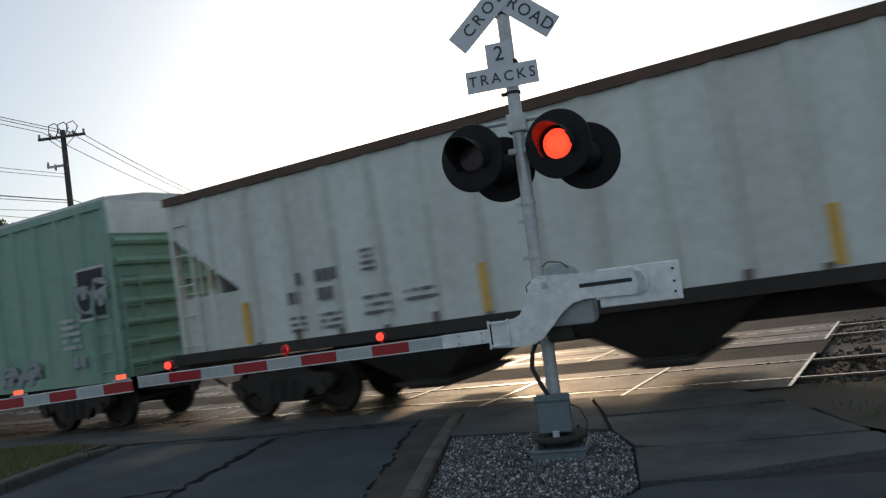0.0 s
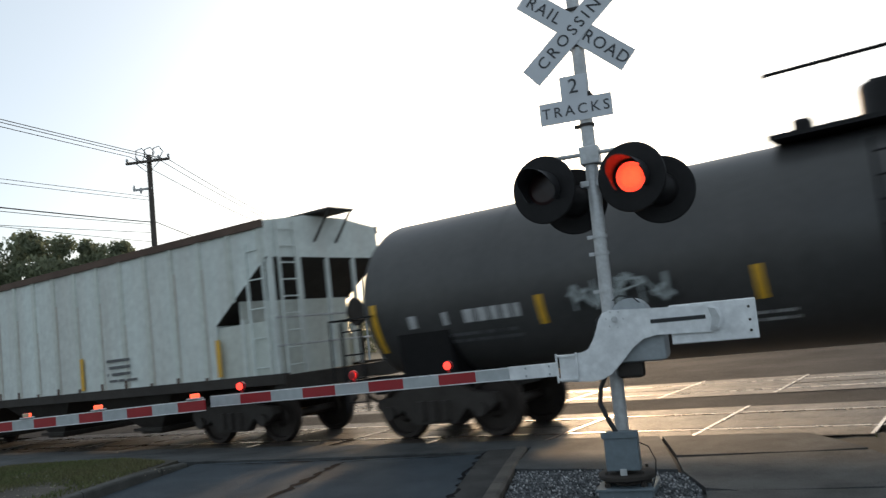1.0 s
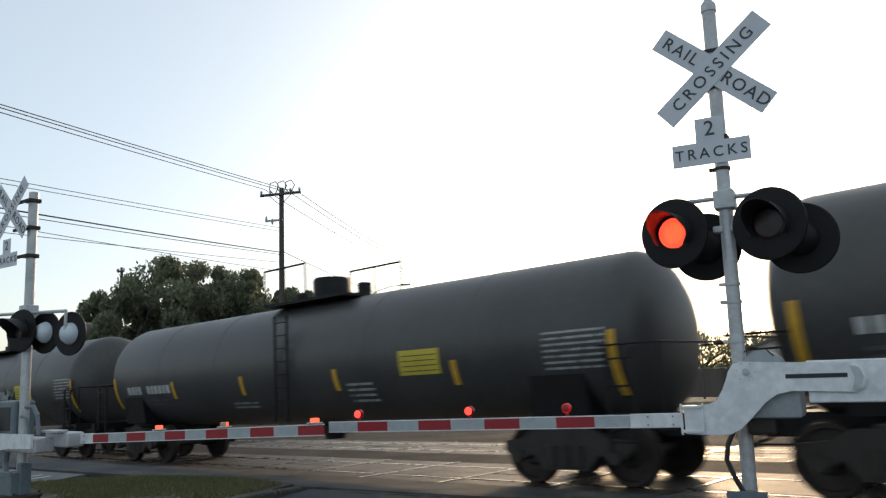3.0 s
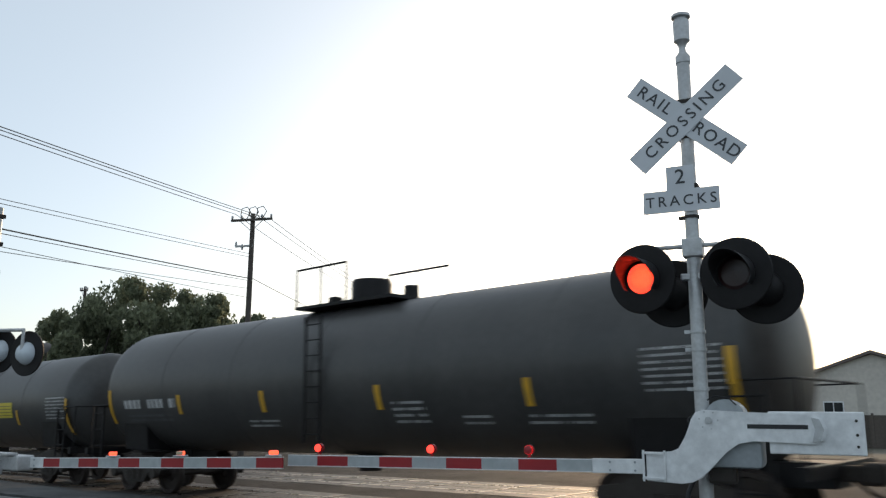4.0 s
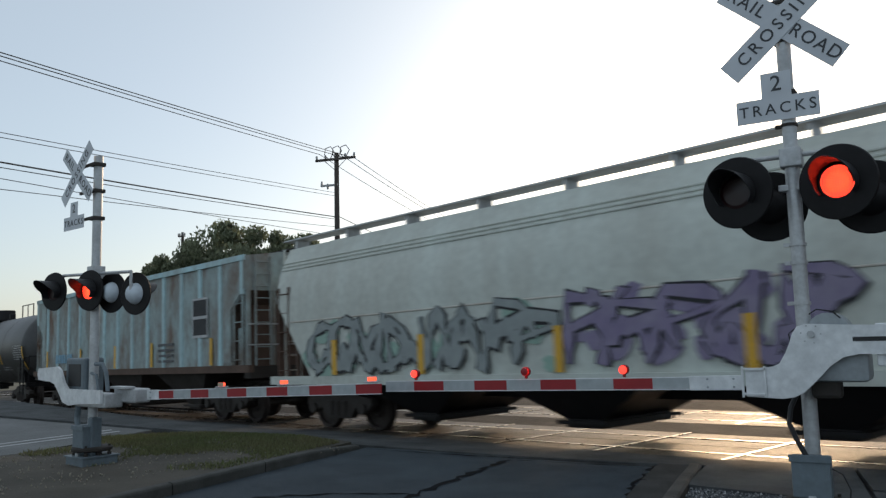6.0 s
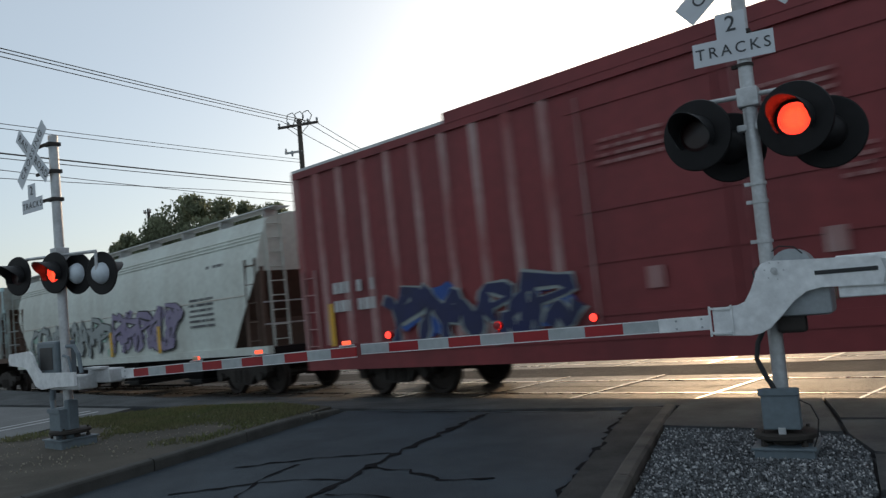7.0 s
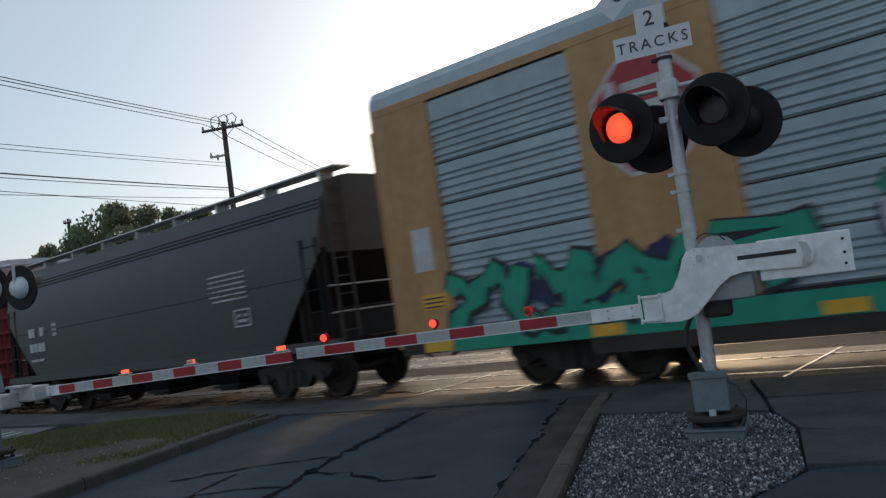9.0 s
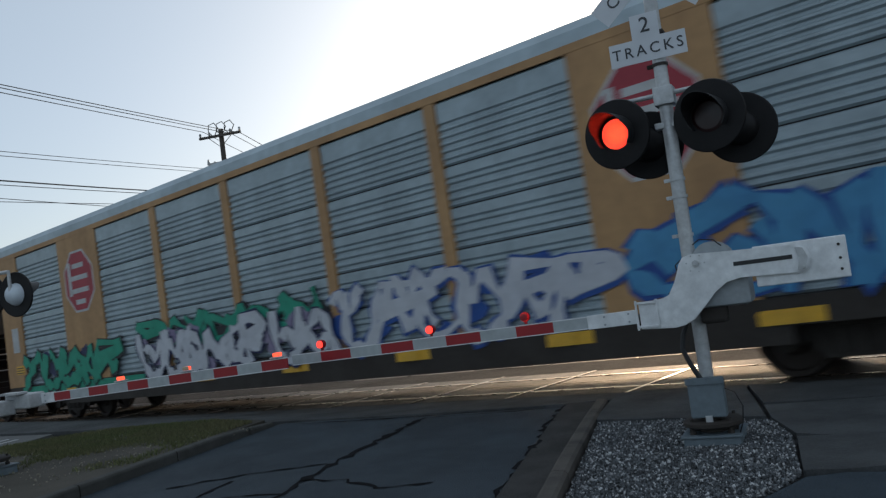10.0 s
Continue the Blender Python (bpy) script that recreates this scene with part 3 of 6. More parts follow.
TRACKS = (TRACK_Y, TRACK_Y + 4.45)
RAIL = [(-0.068, -0.17), (0.068, -0.17), (0.068, -0.155), (0.012, -0.13), (0.012, -0.045), (0.036, -0.03), (0.036, -0.008), (0.026, 0), (-0.026, 0), (-0.036, -0.008), (-0.036, -0.03), (-0.012, -0.045), (-0.012, -0.13), (-0.068, -0.155)]
for ty in TRACKS:
    for side in (-1, 1):
        bm = bmesh.new()
        prism(bm, RAIL, -250, 175, "x")
        ob = structure("rail", bm, M["rail"], "worn steel rail with a shining head", "rail")
        ob.matrix_basis = tilted(0, ty + side * 0.7525)
    # ballast shoulders where there is no crossing surface
    for x0, x1 in ((-1.3, 60), (-120, -24)):
        structure("ballast_bed", sheet([(x0, ty - 2.0), (x1, ty - 2.0), (x1, ty + 2.2), (x0, ty + 2.2)], -0.075, 0.8, 0.03), M["ballast"], "dark stone ballast under the track", "ballast")
    stones("ballast", "dark broken stone ballast between the ties", lambda ty=ty: (random.uniform(-1.3, 9), ty + random.uniform(-1.7, 1.9)), 3500, 0.035, M["ballast"], -0.06)
    owner = tagged(new("ties"), "dark weathered timber ties under the rails", "tie", kind="structure")
    bm = bmesh.new()
    box(bm, -0.11, 0.11, -1.3, 1.3, -0.2, -0.045, 0.012)
    me = finish("tie", bm, M["tie"])
    for k in range(24):
        ob = new("tie", me)
        ob.parent = owner
        ob.matrix_basis = tilted(-1.0 + 0.52 * k, ty) @ pose(0, 0, 0, 0, 0, random.uniform(-1, 1))
    # crossing panels, square to the rails
    owner = tagged(new("crossing_panels"), "worn brown crossing panels between and beside the rails", "panel", kind="structure")
    strips = [(-1.42, -0.83), (-0.655, -0.02), (0.02, 0.655), (0.83, 1.42)]
    for y0, y1 in strips:
        x = -1.42
        while x > -23.5:
            ln = 2.06
            bm = bmesh.new()
            prism(bm, [(x - 0.012, y0), (x - 0.012, y1), (x - ln + 0.012, y1), (x - ln + 0.012, y0)], -0.12, 0.0, "z")
            ob = part("crossing_panel", bm, M["panel"], owner)
            ob.matrix_basis = tilted(0, ty, -0.004 + random.uniform(-0.006, 0.004))
            x -= ln
    # pale steel edge angles at the panel joints
    for k in range(11):
        x = -1.42 - 2.06 * k
        bm = bmesh.new()
        prism(bm, [(x - 0.0225, -1.42), (x + 0.0225, -1.42), (x + 0.0225, 1.42), (x - 0.0225, 1.42)], -0.02, 0.006, "z")
        ob = part("joint_angle", bm, M["rail"], owner, "worn steel strip at a panel joint")
        ob.matrix_basis = tilted(0, ty)
structure("pavement_track_edge", sheet([(-30, 10.0), (-1.35, 10.0), (-1.35, TRACK_Y - 1.42), (-30, TRACK_Y - 1.42)], 0.0, 0.8), M["far_asphalt"], "asphalt edging beside the crossing panels", "pavement")


# ---- gate masts ----
def gate_frame(x, y, turn, z=0.0):
    return pose(x, y, z, 0, 0, turn)


def flat(bm, pts, y0, y1):
    return prism(bm, pts, y0, y1, "y")


def signal_head(mast, x, z, y, facing, name="signal_head", lit=True, dome=False, turned=0.0, size=1.0):
    """A flashing light: round backing plate, visor and a lens unit that turns its lit face to the front. facing -1 looks to the camera."""
    head = new(name)
    head.parent = mast
    head.matrix_basis = Matrix.Translation((x, y, z)) @ Matrix.Rotation(radians(turned) + (0 if facing < 0 else math.pi), 4, "Z") @ Matrix.Scale(size, 4)
    tagged(head, label="black round signal light with a visor")
    turn = Matrix.Rotation(math.pi / 2, 4, "X")
    bm = bmesh.new()
    lathe(bm, [(0.150, 0.0), (0.28, 0.004), (0.315, 0.0), (0.322, -0.02), (0.31, -0.028), (0.150, -0.02)], turn, 40)
    part("backing_plate", bm, M["black"], head, smooth=True)
    bm = bmesh.new()
    lathe(bm, [(0.0, -0.15), (0.06, -0.145), (0.12, -0.11), (0.155, -0.05), (0.165, -0.005)], turn, 28)
    part("housing", bm, M["dome"] if dome else M["black"], head, smooth=True)
    bm = bmesh.new()
    n = 30
    outer, inner = [], []
    for k in range(n + 1):
        a = radians(-40 + 260 * k / n)
        depth = 0.33 * (0.35 + 0.65 * max(0, math.sin(a)) ** 0.7) if math.sin(a) > -0.2 else 0.10
        for ring, r in ((outer, 0.172), (inner, 0.166)):
            ring.append([bm.verts.new((r * math.cos(a), -0.001, r * math.sin(a))), bm.verts.new((r * math.cos(a), -depth, r * math.sin(a)))])
    for k in range(n):
        bm.faces.new((outer[k][0], outer[k + 1][0], outer[k + 1][1], outer[k][1]))
        bm.faces.new((inner[k][0], inner[k][1], inner[k + 1][1], inner[k + 1][0]))
        bm.faces.new((outer[k][1], outer[k + 1][1], inner[k + 1][1], inner[k][1]))
    part("visor", bm, M["black_in"], head, smooth=True)
    unit = None
    if lit:
        bm = bmesh.new()
        lathe(bm, [(0.146, -0.006), (0.146, 0.006), (0.0, 0.010)], turn, 28)
        for f in bm.faces:
            f.material_index = 1
        for ring, count in ((0.0, 1), (0.022, 6), (0.044, 13), (0.066, 19), (0.088, 26), (0.110, 32), (0.130, 38)):
            for k in range(count):
                a = 2 * math.pi * k / count + ring * 7
                c = Vector((ring * math.cos(a), -0.0125, ring * math.sin(a)))
                res = bmesh.ops.create_circle(bm, cap_ends=True, segments=6, radius=0.0054, matrix=Matrix.Translation(c) @ turn)
                for f in {f for v in res["verts"] for f in v.link_faces}:
                    f.material_index = 3 if ring < 0.09 else 2
        bm2 = bmesh.new()
        lathe(bm2, [(0.147, -0.012), (0.120, -0.020), (0.0, -0.026)], turn, 28)
        tmp = bpy.data.meshes.new("tmp")
        bm2.to_mesh(tmp)
        bm2.free()
        nf = len(bm.faces)
        bm.from_mesh(tmp)
        bpy.data.meshes.remove(tmp)
        bm.faces.ensure_lookup_table()
        for f in bm.faces[nf:]:
            f.material_index = 0
        me = bpy.data.meshes.new("lens_unit")
        bm.to_mesh(me)
        bm.free()
        for k in ("lens_off", "led_base", "led", "led_core"):
            me.materials.append(M[k])
        unit = new("lens_unit", me)
        unit.parent = head
        unit.matrix_basis = Matrix.Translation((0, 0.008, 0))
        tagged(unit, label="red light unit with a field of small lamps")
    return head, unit


def crossbuck(mast, cx, cz, y, s=1.0):
    """Two crossed boards and the track-count sign."""
    for k, (ang, text_a, text_b) in enumerate(((-41, "RAIL", "ROAD"), (41, "CROSSING", ""))):
        bm = bmesh.new()
        box(bm, -0.615 * s, 0.615 * s, -0.002, 0.002, -0.112 * s, 0.112 * s)
        m = Matrix.Translation((cx, y - 0.006 * k, cz)) @ Matrix.Rotation(-radians(ang), 4, "Y")
        board = part("crossbuck_board", bm, M["sign"], mast, "white crossing board with black capitals", m=m)
        front = Matrix.Translation((0, -0.004, 0)) @ Matrix.Rotation(math.pi / 2, 4, "X")
        if text_b:
            letters("lettering", text_a, 0.18 * s, M["ink"], board, Matrix.Translation((-0.36 * s, 0, 0)) @ front, 1.08)
            letters("lettering", text_b, 0.18 * s, M["ink"], board, Matrix.Translation((0.36 * s, 0, 0)) @ front, 1.02)
        else:
            letters("lettering", text_a, 0.175 * s, M["ink"], board, front, 1.2)
    bm = bmesh.new()
    flat(bm, [(-0.345 * s, 0), (0.345 * s, 0), (0.345 * s, 0.215 * s), (0.125 * s, 0.215 * s), (0.125 * s, 0.44 * s), (-0.125 * s, 0.44 * s), (-0.125 * s, 0.215 * s), (-0.345 * s, 0.215 * s)], -0.002, 0.002)
    board = part("track_count_board", bm, M["sign"], mast, "white board reading 2 TRACKS", m=Matrix.Translation((cx - 0.075, y, cz - 0.88 * s)))
    letters("lettering", "2", 0.22 * s, M["ink"], board, Matrix.Translation((0, -0.004, 0.33 * s)) @ Matrix.Rotation(math.pi / 2, 4, "X"))
    letters("lettering", "TRACKS", 0.155 * s, M["ink"], board, Matrix.Translation((0, -0.004, 0.105 * s)) @ Matrix.Rotation(math.pi / 2, 4, "X"), 1.2)


def arm(mast, x0, y0, z0, x1, y1, z1, stripes, sign, lights, lit_pairs, amber):
    """The striped gate arm from its bracket (x0..) to its tip, with its lamps."""
    d = Vector((x1 - x0, y1 - y0, z1 - z0))
    m = Matrix.Translation((x0, y0, z0)) @ Matrix.Rotation(math.atan2(d.y, d.x), 4, "Z") @ Matrix.Rotation(-math.atan2(d.z, math.hypot(d.x, d.y)), 4, "Y")
    a = new("gate_arm")
    a.parent, a.matrix_basis = mast, m
    ln, step = d.length, (d.length - 0.42) / stripes
    tagged(a, label="lowered red and white striped gate arm")
    bm = bmesh.new()
    box(bm, 0, 0.46, -0.016, 0.016, -0.062, 0.062, 0.004)
    part("arm_bracket", bm, M["white_al"], a, "white metal bracket with bolts")
    for bx in (0.08, 0.30):
        for bz in (-0.035, 0.035):
            part("bolt", rod(bmesh.new(), (bx, -0.026, bz), (bx, 0.026, bz), 0.010, 6), M["grey_box"], a)
    for k in range(stripes):
        bm = bmesh.new()
        box(bm, 0.42 + step * k + (0.042 if k == 0 else 0), 0.42 + step * (k + 1), -0.011, 0.011, -0.05, 0.05)
        part("stripe", bm, M["red"] if (stripes - k) % 2 == (0 if not amber else 1) else M["arm_grey"], a)
    for z in (-0.053, 0.053):
        part("arm_edge", box(bmesh.new(), 0.3, ln, -0.013, 0.013, z - 0.004, z + 0.004), M["white_al"], a, "white edge strip of the arm")
    units = []
    flip = Matrix.Rotation(math.pi, 4, "Z") if sign < 0 else Matrix()
    for k, pos in enumerate(lights):
        lamp = new("arm_light")
        lamp.parent = a
        lamp.matrix_basis = Matrix.Translation((pos, 0, 0.062)) @ flip
        tagged(lamp, label="small red warning light on the arm")
        if not amber:
            bm = bmesh.new()
            box(bm, -0.012, 0.012, -0.012, 0.012, 0, 0.03)
            lathe(bm, [(0.046, -0.018), (0.046, 0.018)], Matrix.Translation((0, 0, 0.068)) @ Matrix.Rotation(math.pi / 2, 4, "X"), 16)
            part("lamp_body", bm, M["red"], lamp)
            bm = bmesh.new()
            lathe(bm, [(0.040, -0.001), (0.036, 0.012), (0.0, 0.016)], Matrix.Rotation(math.pi / 2, 4, "X"), 14)
            for f in bm.faces:
                f.material_index = 0
            nf = len(bm.faces)
            lathe(bm, [(0.040, 0.001), (0.036, -0.012), (0.0, -0.016)], Matrix.Rotation(math.pi / 2, 4, "X"), 14)
            bm.faces.ensure_lookup_table()
            for f in bm.faces[nf:]:
                f.material_index = 1
            me = bpy.data.meshes.new("lens")
            bm.to_mesh(me)
            bm.free()
            me.materials.append(M["led_small"])
            me.materials.append(M["red"])
            u = new("lens", me)
            u.parent, u.matrix_basis = lamp, Matrix.Translation((0, -0.036, 0.068))
        else:
            bm = bmesh.new()
            box(bm, -0.085, 0.085, -0.03, 0.03, 0, 0.016, 0.004)
            part("lamp_body", bm, M["galv"], lamp)
            bm = bmesh.new()
            box(bm, -0.048, 0.048, -0.022, 0.022, -0.020, 0.020, 0.008)
            for f in bm.faces:
                f.material_index = 0 if f.calc_center_median().y < 0.01 else 1
            me = bpy.data.meshes.new("lens")
            bm.to_mesh(me)
            bm.free()
            me.materials.append(M["led_amber"])
            me.materials.append(M["amber"])
            u = new("lens", me)
            u.parent, u.matrix_basis = lamp, Matrix.Translation((0, 0, 0.038))
        units.append(u)
    return a, units


def mast_common(mast, height, zbox, low):
    bm = bmesh.new()
    rod(bm, (0, 0, 0.1), (0, 0, height), 0.062, 24)
    part("pole", bm, M["galv"], mast, "grey galvanised steel pole", smooth=True)
    bm = bmesh.new()
    box(bm, -0.24, 0.24, -0.24, 0.24, -0.05, 0.085, 0.012)
    box(bm, -0.26, 0.26, -0.26, 0.26, 0.085, 0.105, 0.005)
    part("footing", bm, M["box_dark"], mast, "square grey footing with a steel plate")
    bm = bmesh.new()
    lathe(bm, [(0.12, 0.10), (0.12, 0.15), (0.24, 0.155), (0.26, 0.17), (0.26, 0.20), (0.24, 0.215), (0.12, 0.22), (0.10, 0.26), (0.075, 0.29), (0.075, 0.32)], None, 24)
    box(bm, -0.21, 0.21, -0.035, 0.035, 0.11, 0.15, 0.008)
    part("base_casting", bm, M["steel"], mast, smooth=True)
    for sx in (-0.16, 0.16):
        for sy in (-0.16, 0.16):
            bm = bmesh.new()
            rod(bm, (sx, sy, 0.08), (sx, sy, 0.24), 0.016, 6)
            rod(bm, (sx, sy, 0.105), (sx, sy, 0.135), 0.03, 6)
            part("anchor_bolt", bm, M["steel"], mast)
    bm = bmesh.new()
    box(bm, -0.15, 0.15, -0.20, -0.065, zbox, zbox + 0.34, 0.012)
    jb = part("junction_box", bm, M["box_dark"], mast, "grey metal cable box")
    bm = bmesh.new()
    box(bm, -0.165, 0.165, -0.215, -0.198, zbox + 0.29, zbox + 0.35, 0.004)
    part("box_cover", bm, M["box_dark"], jb)
    bm = bmesh.new()
    box(bm, -0.03, 0.03, -0.215, -0.198, zbox - 0.05, zbox + 0.02, 0.004)
    part("lock", bm, M["galv"], jb, "pale padlock")


def near_mast():
    mast = thing("gate_mast", "grey crossing gate mast with lowered arm in gravel", "crossing gate", gate_frame(-3.03, 7.03, 15.0))
    mast_common(mast, 4.97, 0.25, 0)
    # pole cap: collar, neck and can
    bm = bmesh.new()
    lathe(bm, [(0.07, 4.95), (0.07, 5.02), (0.035, 5.07), (0.03, 5.11), (0.05, 5.16), (0.075, 5.18), (0.078, 5.38), (0.06, 5.42), (0.09, 5.425), (0.088, 5.45), (0.0, 5.46)], None, 20)
    part("pole_cap", bm, M["galv"], mast, "round metal bell housing on the pole", smooth=True)
    crossbuck(mast, 0.0, 4.355, -0.075)
    for z in (4.55, 4.2, 3.72, 3.55):
        bm = bmesh.new()
        box(bm, -0.08, 0.08, -0.072, 0.07, z - 0.018, z + 0.018, 0.004)
        part("sign_clamp", bm, M["steel"], mast)
    for z in (3.43, 2.37, 2.21, 1.86):
        bm = bmesh.new()
        lathe(bm, [(0.064, z - 0.014), (0.073, z - 0.014), (0.073, z + 0.014), (0.064, z + 0.014)], None, 16)
        box(bm, -0.115, -0.06, -0.02, 0.02, z - 0.016, z + 0.016)
        part("band_clamp", bm, M["galv"] if z < 3 else M["steel"], mast)
    bm = bmesh.new()
    path_rod(bm, [(-0.43, 0.0, 2.86), (-0.43, 0.0, 3.10), (-0.38, 0, 3.16), (0.30, 0, 3.16), (0.35, 0, 3.10), (0.35, 0, 2.86)], 0.022, 10)
    box(bm, -0.09, 0.09, -0.09, 0.09, 3.05, 3.22, 0.01)
    box(bm, -0.12, 0.12, -0.05, 0.05, 2.84, 2.90, 0.01)
    part("lamp_crossarm", bm, M["galv"], mast, "steel pipe crossarm for the lights")
    units = []
    for x in (-0.45, 0.365):
        head, unit = signal_head(mast, x, 2.86, -0.16, -1, turned=-12)
        units.append(unit)
    for x in (-0.24, 0.58):
        signal_head(mast, x, 2.76, 0.26, 1, lit=False)
    # gate mechanism: lever, slot, counterweight
    bm = bmesh.new()
    lever = [(-0.44, 1.08), (-0.15, 1.065), (-0.06, 1.08), (0.02, 1.12), (0.12, 1.22), (0.22, 1.33), (0.32, 1.41), (0.44, 1.435), (0.90, 1.41), (0.97, 1.44), (1.0, 1.53), (0.97, 1.61), (0.90, 1.645), (0.35, 1.665), (0.06, 1.68), (-0.01, 1.66), (-0.05, 1.60), (-0.10, 1.45), (-0.16, 1.35), (-0.22, 1.325), (-0.44, 1.31)]
    flat(bm, lever, -0.335, -0.30)
    bmesh.ops.bevel(bm, geom=[e for e in bm.edges if abs(e.verts[0].co.y - e.verts[1].co.y) < 1e-5], offset=0.006, segments=2, affect="EDGES")
    part("gate_lever", bm, M["white_al"], mast, "white painted steel lever of the gate arm")
    bm = bmesh.new()
    box(bm, 0.40, 0.86, -0.338, -0.33, 1.53, 1.565)
    part("slot", bm, M["black_in"], mast, "dark slot in the lever")
    bm = bmesh.new()
    flat(bm, [(0.885, 1.43), (0.945, 1.44), (0.975, 1.53), (0.945, 1.61), (0.885, 1.625), (0.91, 1.53)], -0.35, -0.335)
    for z in (1.46, 1.53, 1.60):
        rod(bm, (0.935, -0.36, z), (0.935, -0.33, z), 0.010, 6)
    part("lever_clamp", bm, M["galv"], mast)
    bm = bmesh.new()
    rod(bm, (0.095, -0.355, 1.594), (0.095, -0.32, 1.594), 0.028, 12)
    rod(bm, (0.095, -0.365, 1.594), (0.095, -0.33, 1.594), 0.014, 6)
    for a in range(6):
        rod(bm, (0.095 + 0.075 * math.cos(a), -0.342, 1.594 + 0.075 * math.sin(a)), (0.095 + 0.075 * math.cos(a), -0.33, 1.594 + 0.075 * math.sin(a)), 0.007, 6)
    part("pivot_bolt", bm, M["galv"], mast, kind="stuff")
    bm = bmesh.new()
    box(bm, 0.56, 1.27, -0.298, -0.255, 1.33, 1.67, 0.01)
    cw = part("counterweight", bm, M["white_al"], mast, "chipped white counterweight plate")
    for z in (1.40, 1.49, 1.60):
        part("bolt", rod(bmesh.new(), (1.21, -0.305, z), (1.21, -0.29, z), 0.012, 8), M["steel"], cw)
    # bracket box where the arm is joined
    bm = bmesh.new()
    for z in (1.10, 1.31):
        box(bm, -0.47, -0.27, -0.36, -0.25, z - 0.008, z + 0.008)
    for x in (-0.46, -0.28):
        box(bm, x - 0.008, x + 0.008, -0.36, -0.34, 1.075, 1.335)
    part("arm_adapter", bm, M["white_al"], mast)
    # the mechanism case behind the lever
    bm = bmesh.new()
    box(bm, -0.02, 0.50, -0.26, 0.14, 1.20, 1.62, 0.04)
    lathe(bm, [(0.17, -0.24), (0.17, 0.10)], Matrix.Translation((0.20, 0, 1.60)) @ Matrix.Rotation(math.pi / 2, 4, "X"), 24)
    part("mechanism_case", bm, M["grey_box"], mast, "grey gate motor case", smooth=True)
    bm = bmesh.new()
    box(bm, 0.05, 0.28, -0.20, -0.05, 1.06, 1.25, 0.03)
    part("motor_cover", bm, M["steel"], mast)
    bm = bmesh.new()
    path_rod(bm, [(-0.05, -0.10, 1.15), (-0.13, -0.13, 0.98), (-0.15, -0.14, 0.85), (-0.09, -0.15, 0.70), (-0.03, -0.15, 0.58), (-0.03, -0.14, 0.52)], 0.022, 8)
    part("conduit", bm, M["cable"], mast, "black flexible conduit")
    bm = bmesh.new()
    path_rod(bm, [(0.16, -0.2, 0.50), (0.24, -0.2, 0.46), (0.29, -0.2, 0.34), (0.27, -0.18, 0.20), (0.22, -0.15, 0.08)], 0.006, 5)
    path_rod(bm, [(0.06, -0.1, 1.76), (0.12, -0.1, 1.80), (0.24, -0.1, 1.78), (0.30, -0.1, 1.72)], 0.006, 5)
    path_rod(bm, [(-0.03, -0.3, 1.64), (-0.08, -0.3, 1.60), (-0.06, -0.3, 1.45), (-0.17, -0.3, 1.36)], 0.006, 5)
    part("wires", bm, M["cable"], mast, kind="stuff")
    a, arm_units = arm(mast, -0.46, -0.305, 1.195, -4.20, -0.33, 1.13, 9, -1, (1.05 + 0.0, 2.05, 3.35), None, False)
    return mast, units, arm_units


